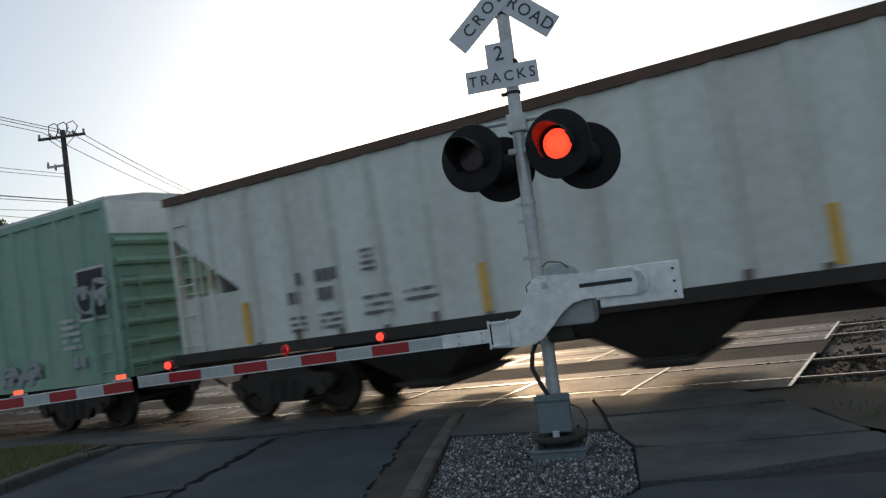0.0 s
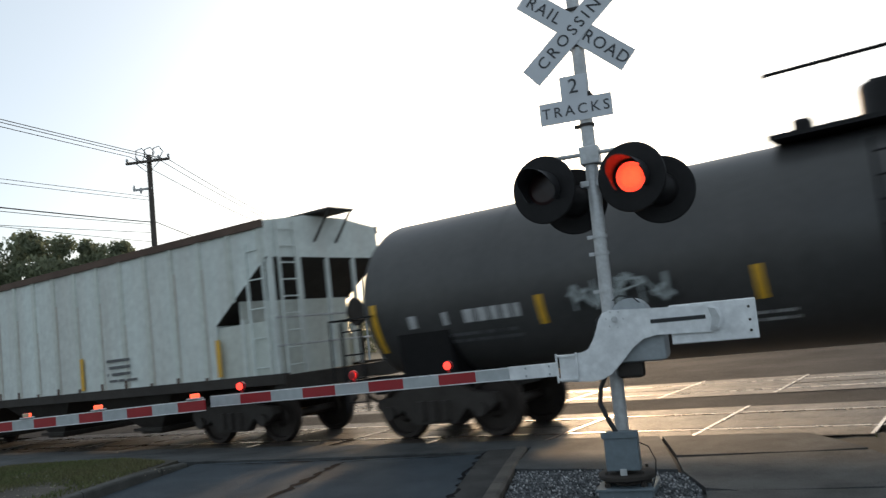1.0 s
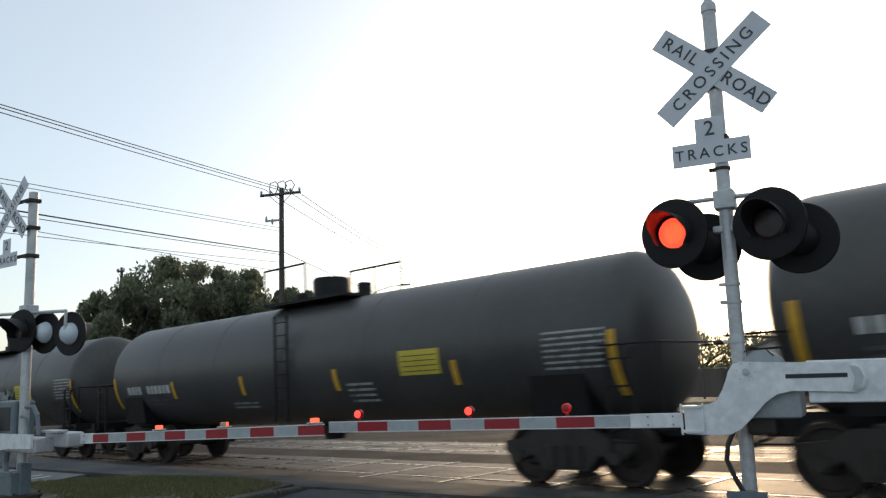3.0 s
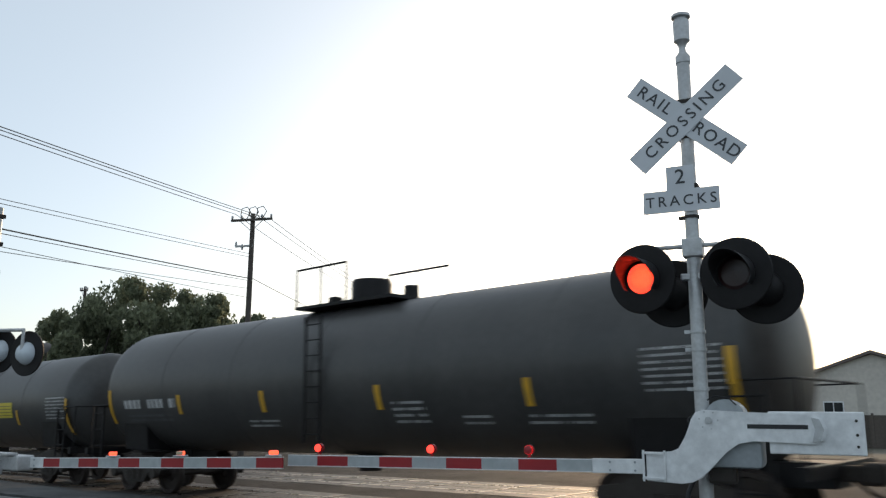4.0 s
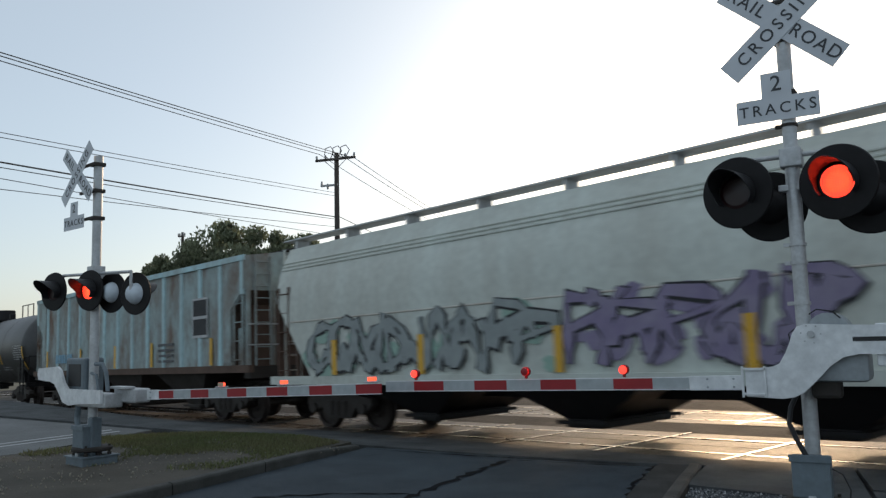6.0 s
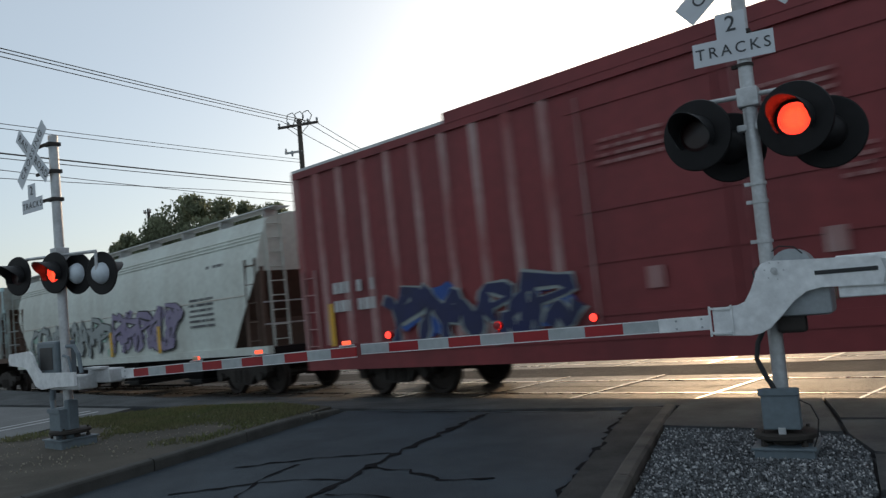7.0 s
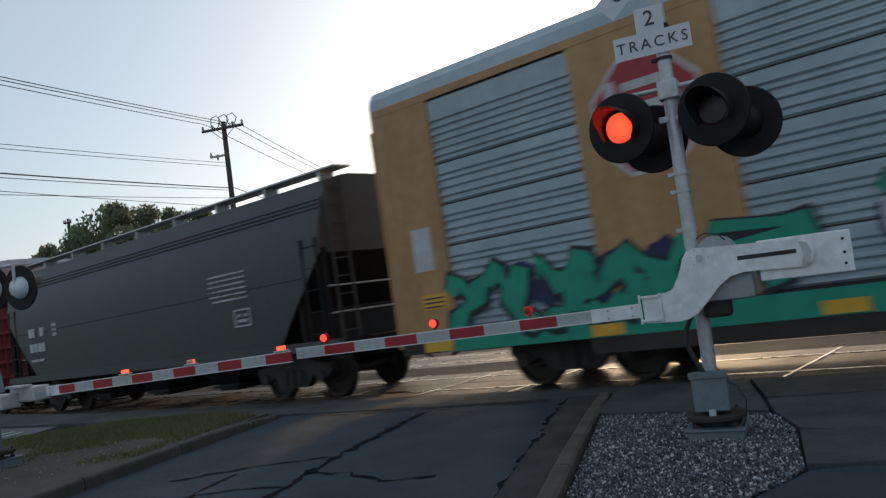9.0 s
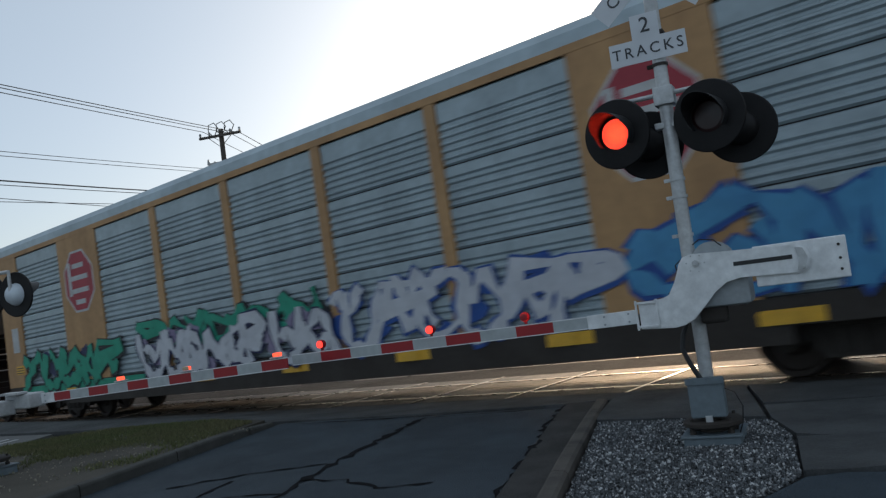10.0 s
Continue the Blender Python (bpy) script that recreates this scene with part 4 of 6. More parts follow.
def far_mast():
    mast = thing("gate_mast", "grey crossing gate mast on the grass island", "crossing gate", gate_frame(-11.31, 4.06, 6.0, 0.11))
    mast_common(mast, 4.15, 0.15, 0)
    crossbuck(mast, -0.37, 3.94, -0.12, 0.88)
    for z in (4.03, 3.66, 3.28):
        bm = bmesh.new()
        box(bm, -0.34, 0.08, -0.10, -0.075, z - 0.02, z + 0.02)
        box(bm, -0.08, 0.08, -0.08, 0.07, z - 0.025, z + 0.025, 0.004)
        part("sign_clamp", bm, M["steel"], mast)
    bm = bmesh.new()
    path_rod(bm, [(-1.0, 0, 2.30), (-1.0, 0, 2.56), (0.95, 0, 2.48), (0.95, 0, 2.24)], 0.022, 8)
    box(bm, -0.09, 0.09, -0.09, 0.09, 2.44, 2.62, 0.01)
    part("lamp_crossarm", bm, M["galv"], mast, "steel pipe crossarm for the lights")
    units = []
    for x, z in ((-1.03, 2.33), (0.05, 2.285)):
        units.append(signal_head(mast, x, z, -0.12, -1, turned=12, size=0.86)[1])
    for x, z in ((0.28, 2.25), (0.91, 2.20)):
        signal_head(mast, x, z, 0.10, 1, lit=False, dome=True, turned=12, size=0.86)
    # lever, seen beside the pole, with its case
    bm = bmesh.new()
    lever = [(0.60, 0.80), (0.0, 0.78), (-0.30, 0.75), (-0.48, 0.79), (-0.62, 0.93), (-0.74, 1.03), (-0.88, 1.06), (-1.25, 1.08), (-1.29, 1.16), (-1.25, 1.24), (-0.66, 1.27), (-0.56, 1.22), (-0.45, 1.05), (-0.34, 0.97), (0.60, 0.97)]
    flat(bm, lever, -0.20, -0.165)
    part("gate_lever", bm, M["white_al"], mast, "white painted steel lever of the gate arm")
    bm = bmesh.new()
    box(bm, -0.62, -0.06, -0.10, 0.18, 0.90, 1.38, 0.03)
    part("mechanism_case", bm, M["box_dark"], mast, "grey gate motor case")
    part("case_window", box(bmesh.new(), -0.52, -0.16, -0.106, -0.09, 1.0, 1.30, 0.004), M["black_in"], mast, "dark panel in the motor case")
    bm = bmesh.new()
    path_rod(bm, [(0.15, -0.05, 1.30), (0.34, -0.05, 1.30), (0.44, -0.05, 1.20), (0.50, -0.05, 0.95)], 0.028, 8)
    path_rod(bm, [(0.10, -0.08, 1.18), (0.24, -0.08, 1.16), (0.30, -0.08, 0.95)], 0.02, 8)
    part("conduit", bm, M["box_dark"], mast)
    bm = bmesh.new()
    box(bm, -0.18, 0.62, -0.16, 0.10, 0.74, 0.92, 0.02)
    box(bm, 0.40, 0.95, 0.08, 0.30, 0.80, 0.98, 0.02)
    box(bm, 0.45, 0.85, 0.0, 0.14, 0.98, 1.01, 0.005)
    part("arm_adapter", bm, M["galv"], mast)
    bm = bmesh.new()
    path_rod(bm, [(-0.16, -0.12, 0.78), (-0.19, -0.12, 0.60), (-0.12, -0.14, 0.45)], 0.04, 8)
    box(bm, -0.17, 0.02, -0.16, 0.1, 0.05, 0.50, 0.02)
    box(bm, 0.06, 0.17, -0.1, 0.05, 0.1, 0.60, 0.02)
    part("cable_duct", bm, M["box_dark"], mast)
    a, arm_units = arm(mast, 0.73, 0.236, 0.885, 4.80, 0.677, 1.03, 11, 1, (1.65, 2.7, 3.98), None, True)
    return mast, units, arm_units


NEAR, NEAR_UNITS, NEAR_ARM = near_mast()
FAR, FAR_UNITS, FAR_ARM = far_mast()


# ---- rolling stock: each car starts at its leading end (x = 0), runs back along +x, rail top at z = 0, near side at -y ----
SIDE = 1.60
WHEELSETS = []


def truck(car, x):
    t = new("truck")
    t.parent, t.matrix_basis = car, Matrix.Translation((x, 0, 0))
    tagged(t, label="dark cast steel truck")
    for s in (-1, 1):
        bm = bmesh.new()
        prism(bm, [(-1.15, 0.55), (-1.12, 0.68), (-0.75, 0.72), (-0.45, 0.86), (0.45, 0.86), (0.75, 0.72), (1.12, 0.68), (1.15, 0.55), (1.0, 0.42), (0.72, 0.42), (0.62, 0.50), (0.40, 0.26), (-0.40, 0.26), (-0.62, 0.50), (-0.72, 0.42), (-1.0, 0.42)], s * 1.08 - 0.09, s * 1.08 + 0.09, "y")
        part("side_frame", bm, M["steel"], t)
        for k in (-0.24, 0, 0.24):
            part("spring", rod(bmesh.new(), (k, s * 1.16, 0.32), (k, s * 1.16, 0.62), 0.085, 10), M["steel"], t)
        for ax in (-0.88, 0.88):
            bm = bmesh.new()
            rod(bm, (ax, s * 1.10, 0.46), (ax, s * 1.24, 0.46), 0.11, 14)
            part("bearing_cap", bm, M["steel"], t)
    bm = bmesh.new()
    box(bm, -0.22, 0.22, -1.15, 1.15, 0.60, 0.92, 0.03)
    part("bolster", bm, M["steel"], t)
    for ax in (-0.88, 0.88):
        bm = bmesh.new()
        rod(bm, (0, -1.1, 0), (0, 1.1, 0), 0.085, 12)
        for s in (-1, 1):
            turn = Matrix.Translation((0, s * 0.72, 0)) @ Matrix.Rotation(-s * math.pi / 2, 4, "X")
            lathe(bm, [(0.09, -0.06), (0.16, -0.05), (0.20, -0.01), (0.37, 0.0), (0.39, -0.05), (0.485, -0.05), (0.49, -0.03), (0.46, 0.0), (0.455, 0.085), (0.39, 0.085), (0.37, 0.03), (0.20, 0.03), (0.15, 0.07), (0.09, 0.07)], turn, 28)
            for k in range(3):
                a = 2.1 * k
                rod(bm, (0.29 * math.cos(a), s * 0.755, 0.29 * math.sin(a)), (0.29 * math.cos(a), s * 0.76, 0.29 * math.sin(a)), 0.05, 8)
        w = part("wheelset", bm, M["wheel"], t, smooth=True)
        w.matrix_basis = Matrix.Translation((ax, 0, 0.46))
        WHEELSETS.append(w)


def coupler(car, x, out):
    bm = bmesh.new()
    x0, x1 = sorted((x, x + out * 0.62))
    box(bm, x0, x1, -0.09, 0.09, 0.78, 0.98, 0.02)
    xe = x + out * 0.62
    box(bm, min(xe, xe - out * 0.3), max(xe, xe - out * 0.3), -0.17, 0.13, 0.74, 1.02, 0.05)
    path_rod(bm, [(x + out * 0.05, 0.35, 0.85), (x + out * 0.3, 0.36, 0.62), (x + out * 0.6, 0.3, 0.5)], 0.03, 6)
    part("coupler", bm, M["steel"], car)


def ladder(car, x, y, z0, z1, material, along="x", w=0.42, rungs=6):
    bm = bmesh.new()
    dx, dy = (w / 2, 0) if along == "x" else (0, w / 2)
    for s in (-1, 1):
        box(bm, x + s * dx - 0.02, x + s * dx + 0.02, y + s * dy - 0.02, y + s * dy + 0.02, z0, z1)
    for k in range(rungs):
        z = z0 + 0.15 + (z1 - z0 - 0.3) * k / max(1, rungs - 1)
        rod(bm, (x - dx, y - dy, z), (x + dx, y + dy, z), 0.013, 6)
    part("ladder", bm, material, car)


def strip(car, name, x0, x1, z0, z1, material, y=-SIDE, label="", d=0.006):
    bm = bmesh.new()
    box(bm, x0, x1, y - d, y + 0.004, z0, z1)
    return part(name, bm, material, car, label)


def text_bars(car, x, z, rows, material, y=-SIDE, label="rows of stencilled writing"):
    """Rows of (width, height, gap below) as groups of short bars."""
    bm = bmesh.new()
    for w, h, gap in rows:
        xx = x
        while xx < x + w:
            cw = min(h * random.uniform(0.55, 0.95), x + w - xx)
            if random.random() < 0.86:
                box(bm, xx, xx + cw, y - 0.006, y + 0.004, z - h, z)
            xx += cw + h * 0.22
        z -= h + gap
    part("stencil", bm, material, car, label, kind="stuff")


def graffiti(car, x0, x1, z0, z1, fill, line, count, y=-SIDE, seed=1, back=None, fat=0.13):
    """Sprayed wild lettering: fat strokes in one colour over a wider outline, on an uneven cloud of paint."""
    rng = random.Random(seed)

    def ribbon(bm, pts, w, yy):
        prev = None
        for k, p in enumerate(pts):
            q0, q1 = pts[max(0, k - 1)], pts[min(len(pts) - 1, k + 1)]
            d = Vector((q1[0] - q0[0], q1[1] - q0[1]))
            d = d.normalized() if d.length > 1e-6 else Vector((1, 0))
            ww = w * (0.8 + 0.4 * math.sin(k * 1.3 + p[0] * 5))
            cur = [bm.verts.new((p[0] - d.y * ww * s, yy, max(0.34, p[1] + d.x * ww * s))) for s in (1, -1)]
            if prev:
                bm.faces.new((prev[0], prev[1], cur[1], cur[0]))
            prev = cur

    strokes = []
    lw = (x1 - x0) / count
    for k in range(count):
        cx, top, bot = x0 + lw * (k + 0.5), z1 - rng.uniform(0, 0.22) * (z1 - z0), z0 + rng.uniform(0, 0.12) * (z1 - z0)
        kind = rng.choice("NSUOAK")
        h, w, lean = top - bot, lw * rng.uniform(0.42, 0.75), rng.uniform(-0.3, 0.5) * lw
        pts = []
        for i in range(15):
            s = i / 14
            if kind == "S":
                pts.append((cx + w * math.cos(s * 5.2 + 0.4), top - h * s))
            elif kind == "U":
                pts.append((cx - w * math.cos(math.pi * s), bot + h * abs(2 * s - 1) ** 2.2))
            elif kind == "O":
                pts.append((cx + w * math.sin(2 * math.pi * s), bot + h * (0.5 + 0.46 * math.cos(2 * math.pi * s))))
            elif kind == "N":
                pts.append((cx + w * (-1 if s < 0.33 else (s - 0.33) * 6 - 1 if s < 0.66 else 1), bot + h * (s * 3 if s < 0.33 else 1 - (s - 0.33) * 3 if s < 0.66 else (s - 0.66) * 3)))
            elif kind == "A":
                pts.append((cx + w * (2 * s - 1), bot + h * (1 - abs(2 * s - 1) ** 1.4)))
            else:
                pts.append((cx + w * (math.cos(s * 9) if s > 0.5 else -1), bot + h * (2 * s if s < 0.5 else 1.5 - s)))
        strokes.append([(px + lean * (pz - bot) / max(h, 0.1), pz) for px, pz in pts])
    for k in range(count):
        cx, zz = x0 + lw * (k + rng.random()), z0 + rng.uniform(0.2, 0.8) * (z1 - z0)
        strokes.append([(cx + lw * 0.9 * (i / 8 - 0.5), zz + 0.16 * (z1 - z0) * math.sin(i * 1.1 + k)) for i in range(9)])
    if back:
        bm = bmesh.new()
        for k in range(int((x1 - x0) * 3)):
            cx, cz, r = rng.uniform(x0, x1), rng.uniform(z0 + 0.1, z1 - 0.15), rng.uniform(0.12, 0.3)
            ring = [bm.verts.new((cx + r * rng.uniform(0.7, 1.5) * math.cos(a), y - 0.004 - 0.0002 * k, max(0.34, cz + r * rng.uniform(0.6, 1.1) * math.sin(a)))) for a in [i * 0.628 for i in range(10)]]
            bm.faces.new(ring)
        part("spray_cloud", bm, back, car, kind="stuff")
    bm = bmesh.new()
    for k, s in enumerate(strokes):
        ribbon(bm, s, fat * 1.5, y - 0.014 - 0.0004 * k)
    part("spray_outline", bm, line, car, kind="stuff")
    bm = bmesh.new()
    for k, s in enumerate(strokes):
        ribbon(bm, [(px, pz + 0.01) for px, pz in s], fat, y - 0.024 - 0.0004 * k)
    part("spray_lettering", bm, fill, car, "unreadable sprayed graffiti lettering", kind="stuff")


def underframe(car, length, material, z0=0.62, z1=0.95, half=0.35):
    bm = bmesh.new()
    box(bm, 0.2, length - 0.2, -half, half, z0, z1)
    part("centre_sill", bm, material, car)


def boxcar(label, length, top, sill, paint, rib_tone, end_top, end_paint, doors):
    car = thing("boxcar", label, "freight car")
    s = SIDE
    bm = bmesh.new()
    box(bm, 0, length, -s + 0.05, s - 0.05, sill, top - 0.12)
    part("body", bm, paint, car)
    bm = bmesh.new()
    prism(bm, [(-s + 0.02, top - 0.14), (-s + 0.02, top - 0.06), (-0.6, top + 0.06), (0.6, top + 0.06), (s - 0.02, top - 0.06), (s - 0.02, top - 0.14)], -0.02, length + 0.02, "x")
    part("roof", bm, M["galv"], car)
    for yy in (-s, s - 0.055):
        part("top_chord", box(bmesh.new(), 0, length, yy, yy + 0.055, top - 0.26, top - 0.12), paint, car)
        part("side_sill", box(bmesh.new(), 0, length, yy, yy + 0.055, sill - 0.05, sill + 0.16), paint, car)
    span = doors or (length * 0.5, length * 0.5)
    n = int(length / 0.72)
    for k in range(n + 1):
        x = 0.06 + (length - 0.12) * k / n
        if span[0] + 0.1 < x < span[1] - 0.1:
            continue
        for yy in (-1, 1):
            bm = bmesh.new()
            y0, y1 = sorted((yy * (s - 0.052), yy * s))
            prism(bm, [(x - 0.10, yy * (s - 0.052)), (x - 0.05, yy * s), (x + 0.05, yy * s), (x + 0.10, yy * (s - 0.052))], sill + 0.16, top - 0.26, "z")
            part("side_post", bm, rib_tone, car)
    if doors:
        half = (doors[0] + doors[1]) / 2
        for x0, x1 in ((doors[0], half - 0.02), (half + 0.02, doors[1])):
            door = part("door", box(bmesh.new(), x0, x1, -s + 0.02, -s + 0.052, sill + 0.12, top - 0.34), paint, car, "ribbed sliding door")
            for k in range(5):
                z = sill + 0.3 + (top - sill - 0.9) * k / 4
                part("door_rib", box(bmesh.new(), x0 + 0.05, x1 - 0.05, -s - 0.002, -s + 0.025, z, z + 0.07), paint, door)
            bm = bmesh.new()
            rod(bm, (x0 + 0.25, -s - 0.03, sill + 0.15), (x0 + 0.25, -s - 0.03, top - 0.4), 0.018, 6)
            part("lock_rod", bm, rib_tone, door)
    for x, out in ((0, -1), (length, 1)):
        bm = bmesh.new()
        for k in range(7):
            z = sill + 0.25 + (top - sill - 1.15) * k / 6
            rod(bm, (x + out * 0.01, -s + 0.1, z), (x + out * 0.01, s - 0.1, z), 0.085, 8)
        part("end_rib", bm, end_paint, car, "horizontal corrugations of the car end")
        bm = bmesh.new()
        x0, x1 = sorted((x - out * 0.02, x + out * 0.03))
        box(bm, x0, x1, -s + 0.03, s - 0.03, top - 0.75, top - 0.12)
        part("end_panel", bm, end_top, car)
        ladder(car, x + out * 0.08, -s + 0.35, sill, top - 1.4, end_paint, "y", rungs=4)
        coupler(car, x, out)
    ladder(car, 0.35, -s - 0.03, sill, sill + 1.7, rib_tone, rungs=5)
    ladder(car, length - 0.35, -s - 0.03, sill, sill + 1.7, rib_tone, rungs=5)
    underframe(car, length, M["steel"])
    for x in (2.2, length - 2.2):
        truck(car, x)
    return car


def section(y_top, y_mid, z_top, z_mid, z_low, roof):
    """Half outlines of a covered hopper's cross-section as y at height z."""
    def w(z):
        if z > z_mid:
            s = (z - z_mid) / (z_top - z_mid)
            return y_mid - (y_mid - y_top) * s ** 2.2
        s = (z_mid - z) / (z_mid - z_low)
        return y_mid - 0.10 * (y_mid - y_top) * s ** 2
    return w


def covered_hopper(label, length, top, sill, paint, end_paint, slope_tone, rounded, ribs, rib_tone, cut, knee, drop, chutes, under_paint):
    """cut: how far the slope sheet reaches in from each end at the sill; knee: the height at which it starts."""
    car = thing("covered_hopper", label, "freight car")
    s = SIDE
    w = section(s - 0.42, s - 0.01, top, 2.6, sill, 0) if rounded else (lambda z: s - 0.04)
    xs = [0, 0.01, cut * 0.25, cut * 0.5, cut * 0.75, cut - 0.01, cut] + [cut + (length - 2 * cut) * k / 12 for k in range(1, 12)] + [length - cut, length - cut + 0.01, length - cut * 0.75, length - cut * 0.5, length - cut * 0.25, length - 0.01, length]

    def bottom(x):
        e = min(x, length - x)
        return sill if e >= cut - 1e-4 else knee - (knee - drop) * e / cut
    bm = bmesh.new()
    rings = []
    for x in xs:
        zb = bottom(x)
        half = [(w(zb + (top - zb) * k / 9), zb + (top - zb) * k / 9) for k in range(10)]
        ring = [(-a, b) for a, b in half] + [(-0.55, top + 0.14), (0.55, top + 0.14)] + [(a, b) for a, b in half[::-1]]
        rings.append([bm.verts.new((x, a, b)) for a, b in ring])
    n = len(rings[0])
    for p, q in zip(rings, rings[1:]):
        for k in range(n):
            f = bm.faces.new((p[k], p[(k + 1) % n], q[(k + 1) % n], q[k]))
            # undersides of the sloping end sheets are darker than the sides
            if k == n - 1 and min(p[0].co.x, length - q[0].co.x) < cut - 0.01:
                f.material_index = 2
    for ring in (rings[0], rings[-1][::-1]):
        bm.faces.new(ring).material_index = 1
    part("body", bm, [paint, end_paint, slope_tone], car, smooth=rounded)
    # sills, running boards, roof hatches
    for yy in (-1, 1):
        bm = bmesh.new()
        y0, y1 = sorted((yy * (s - 0.12), yy * (s + 0.01)))
        box(bm, -0.25, length + 0.25, y0, y1, sill - 0.16, sill + 0.02)
        part("side_sill", bm, paint if rounded else M["brown"] if rib_tone is M["rust_rib"] else under_paint, car)
        if not rounded:
            continue
        bm = bmesh.new()
        yr = yy * (s - 0.62)
        box(bm, -0.28, length + 0.28, yr - 0.22, yr + 0.22, top + 0.20, top + 0.23)
        for k in range(9):
            x = 0.2 + (length - 0.4) * k / 8
            box(bm, x - 0.03, x + 0.03, yr - 0.18, yr + 0.18, top + 0.0, top + 0.2)
        part("running_board", bm, M["galv"], car, "steel grating running board on the roof")
    bm = bmesh.new()
    box(bm, 0.4, length - 0.4, -0.35, 0.35, top + 0.12, top + 0.22, 0.03)
    part("roof_hatch", bm, paint, car)
    if rounded:
        for yy in (-1, 1):
            bm = bmesh.new()
            for z in (top - 0.52, top - 0.44, top - 0.36):
                rod(bm, (0.02, yy * (w(z) + 0.004), z), (length - 0.02, yy * (w(z) + 0.004), z), 0.022, 6)
            part("roof_seam", bm, paint, car)
            bm = bmesh.new()
            rod(bm, (0.6, yy * (w(2.35) + 0.002), 2.35), (length - 0.6, yy * (w(2.35) + 0.002), 2.35), 0.016, 6)
            part("side_seam", bm, M["rust_wash"] if paint is M["beige"] else paint, car, "stained weld seam along the side")
    if ribs:
        for k in range(ribs + 1):
            x = 0.12 + (length - 0.24) * k / ribs
            zb = max(bottom(x), sill)
            for yy in (-1, 1):
                bm = bmesh.new()
                hw = 0.095 if rib_tone is M["rust_rib"] else 0.075
                prism(bm, [(x - hw, yy * (s - 0.045)), (x - hw + 0.02, yy * s), (x + hw - 0.02, yy * s), (x + hw, yy * (s - 0.045))], zb, top - 0.08, "z")
                post = part("side_post", bm, rib_tone, car)
                if rib_tone is M["beige"] and yy < 0 and zb < sill + 0.1:
                    foot = 0.06 + 0.14 * random.random()
                    part("rust_run", box(bmesh.new(), x - 0.05, x + 0.05, -s - 0.003, -s + 0.01, sill + 0.02, sill + foot), M["brown"], post, "rust stain at the foot of a post")
                    part("rust_run", box(bmesh.new(), x + 0.06, x + 0.085, -s + 0.02, -s + 0.043, sill + 0.02, sill + 1.2 + random.random()), M["rust_wash"], post, "faint rust streak beside a post")
        for yy in (-1, 1):
            bm = bmesh.new()
            y0, y1 = sorted((yy * (s - 0.05), yy * (s + 0.02)))
            box(bm, 0, length, y0, y1, top - 0.12, top + 0.02)
            # brown along the top edge; the rusty blue car keeps its post colour
            part("top_chord", bm, rib_tone if rib_tone is M["rust_rib"] else M["brown"], car, "strip along the top edge")
        bm = bmesh.new()
        box(bm, -0.5, length + 0.5, -0.34, 0.34, top + 0.19, top + 0.23)
        for k in range(11):
            x = 0.3 + (length - 0.6) * k / 10
            box(bm, x - 0.04, x + 0.04, -0.3, 0.3, top + 0.1, top + 0.2)
        for x in (0.0, length):
            for yy in (-0.3, 0.3):
                rod(bm, (x, yy, top - 0.35), (x + (0.45 if x else -0.45), yy, top + 0.2), 0.025, 6)
        part("running_board", bm, M["steel"], car, "dark steel running board past the car ends")
    # discharge hoppers below the sill
    for k in range(chutes):
        pitch = (length - 2 * cut - 3.5) / 3
        c, hw = length / 2 + (k - 1) * pitch * 1.12, pitch * 0.46
        bm = bmesh.new()
        rings = [[bm.verts.new((c + a * ww, b * dd, z)) for a, b in ((-1, -1), (1, -1), (1, 1), (-1, 1))] for ww, dd, z in ((hw, s - 0.12, sill - 0.05), (hw * 0.93, s - 0.14, sill - 0.14), (0.36, 1.0, 0.42), (0.36, 1.0, 0.28))]
        for p, q in zip(rings, rings[1:]):
            for i in range(4):
                bm.faces.new((p[i], p[(i + 1) % 4], q[(i + 1) % 4], q[i]))
        bm.faces.new(rings[-1][::-1])
        bm.faces.new(rings[0])
        box(bm, c - 0.48, c + 0.48, -1.1, 1.1, 0.34, 0.40)
        part("discharge_hopper", bm, under_paint, car)
    # bulkheads that close the end bays, then platforms, posts and ladders
    for x, out in ((0, -1), (length, 1)):
        xb = x - out * cut * 0.62
        wall_paint = M["beige"] if rib_tone is M["beige"] else slope_tone
        part("bay_bulkhead", box(bmesh.new(), xb - 0.02, xb + 0.02, -s + 0.16, s - 0.16, sill - 0.1, max(sill + 0.1, bottom(xb) - 0.02)), wall_paint, car, "steel bulkhead under the slope sheet")
        xe = x + out * 0.22
        bm = bmesh.new()
        x0, x1 = sorted((xe, xe - out * 0.3))
        box(bm, x0, x1, -s + 0.05, s - 0.05, sill - 0.30, sill - 0.02)
        part("end_sill", bm, under_paint, car)
        for yy in (-1, 1):
            bm = bmesh.new()
            box(bm, x - out * 0.02 - 0.05, x - out * 0.02 + 0.05, yy * (s - 0.12) - 0.05, yy * (s - 0.12) + 0.05, sill, knee + 0.1)
            xi = x - out * cut * 0.55
            box(bm, xi - 0.04, xi + 0.04, yy * (s - 0.12) - 0.04, yy * (s - 0.12) + 0.04, sill, sill + (knee - sill) * 0.5)
            part("corner_post", bm, slope_tone if rounded else paint, car)
        if ribs:
            for yy in (-0.75, 0.0, 0.75):
                part("end_post", box(bmesh.new(), x - out * 0.03 - 0.035, x - out * 0.03 + 0.035, yy - 0.035, yy + 0.035, sill, knee + 0.05), paint, car)
        ladder(car, x - out * 0.30, -s + 0.02, sill, knee + 0.3, slope_tone if rounded else paint, rungs=5)
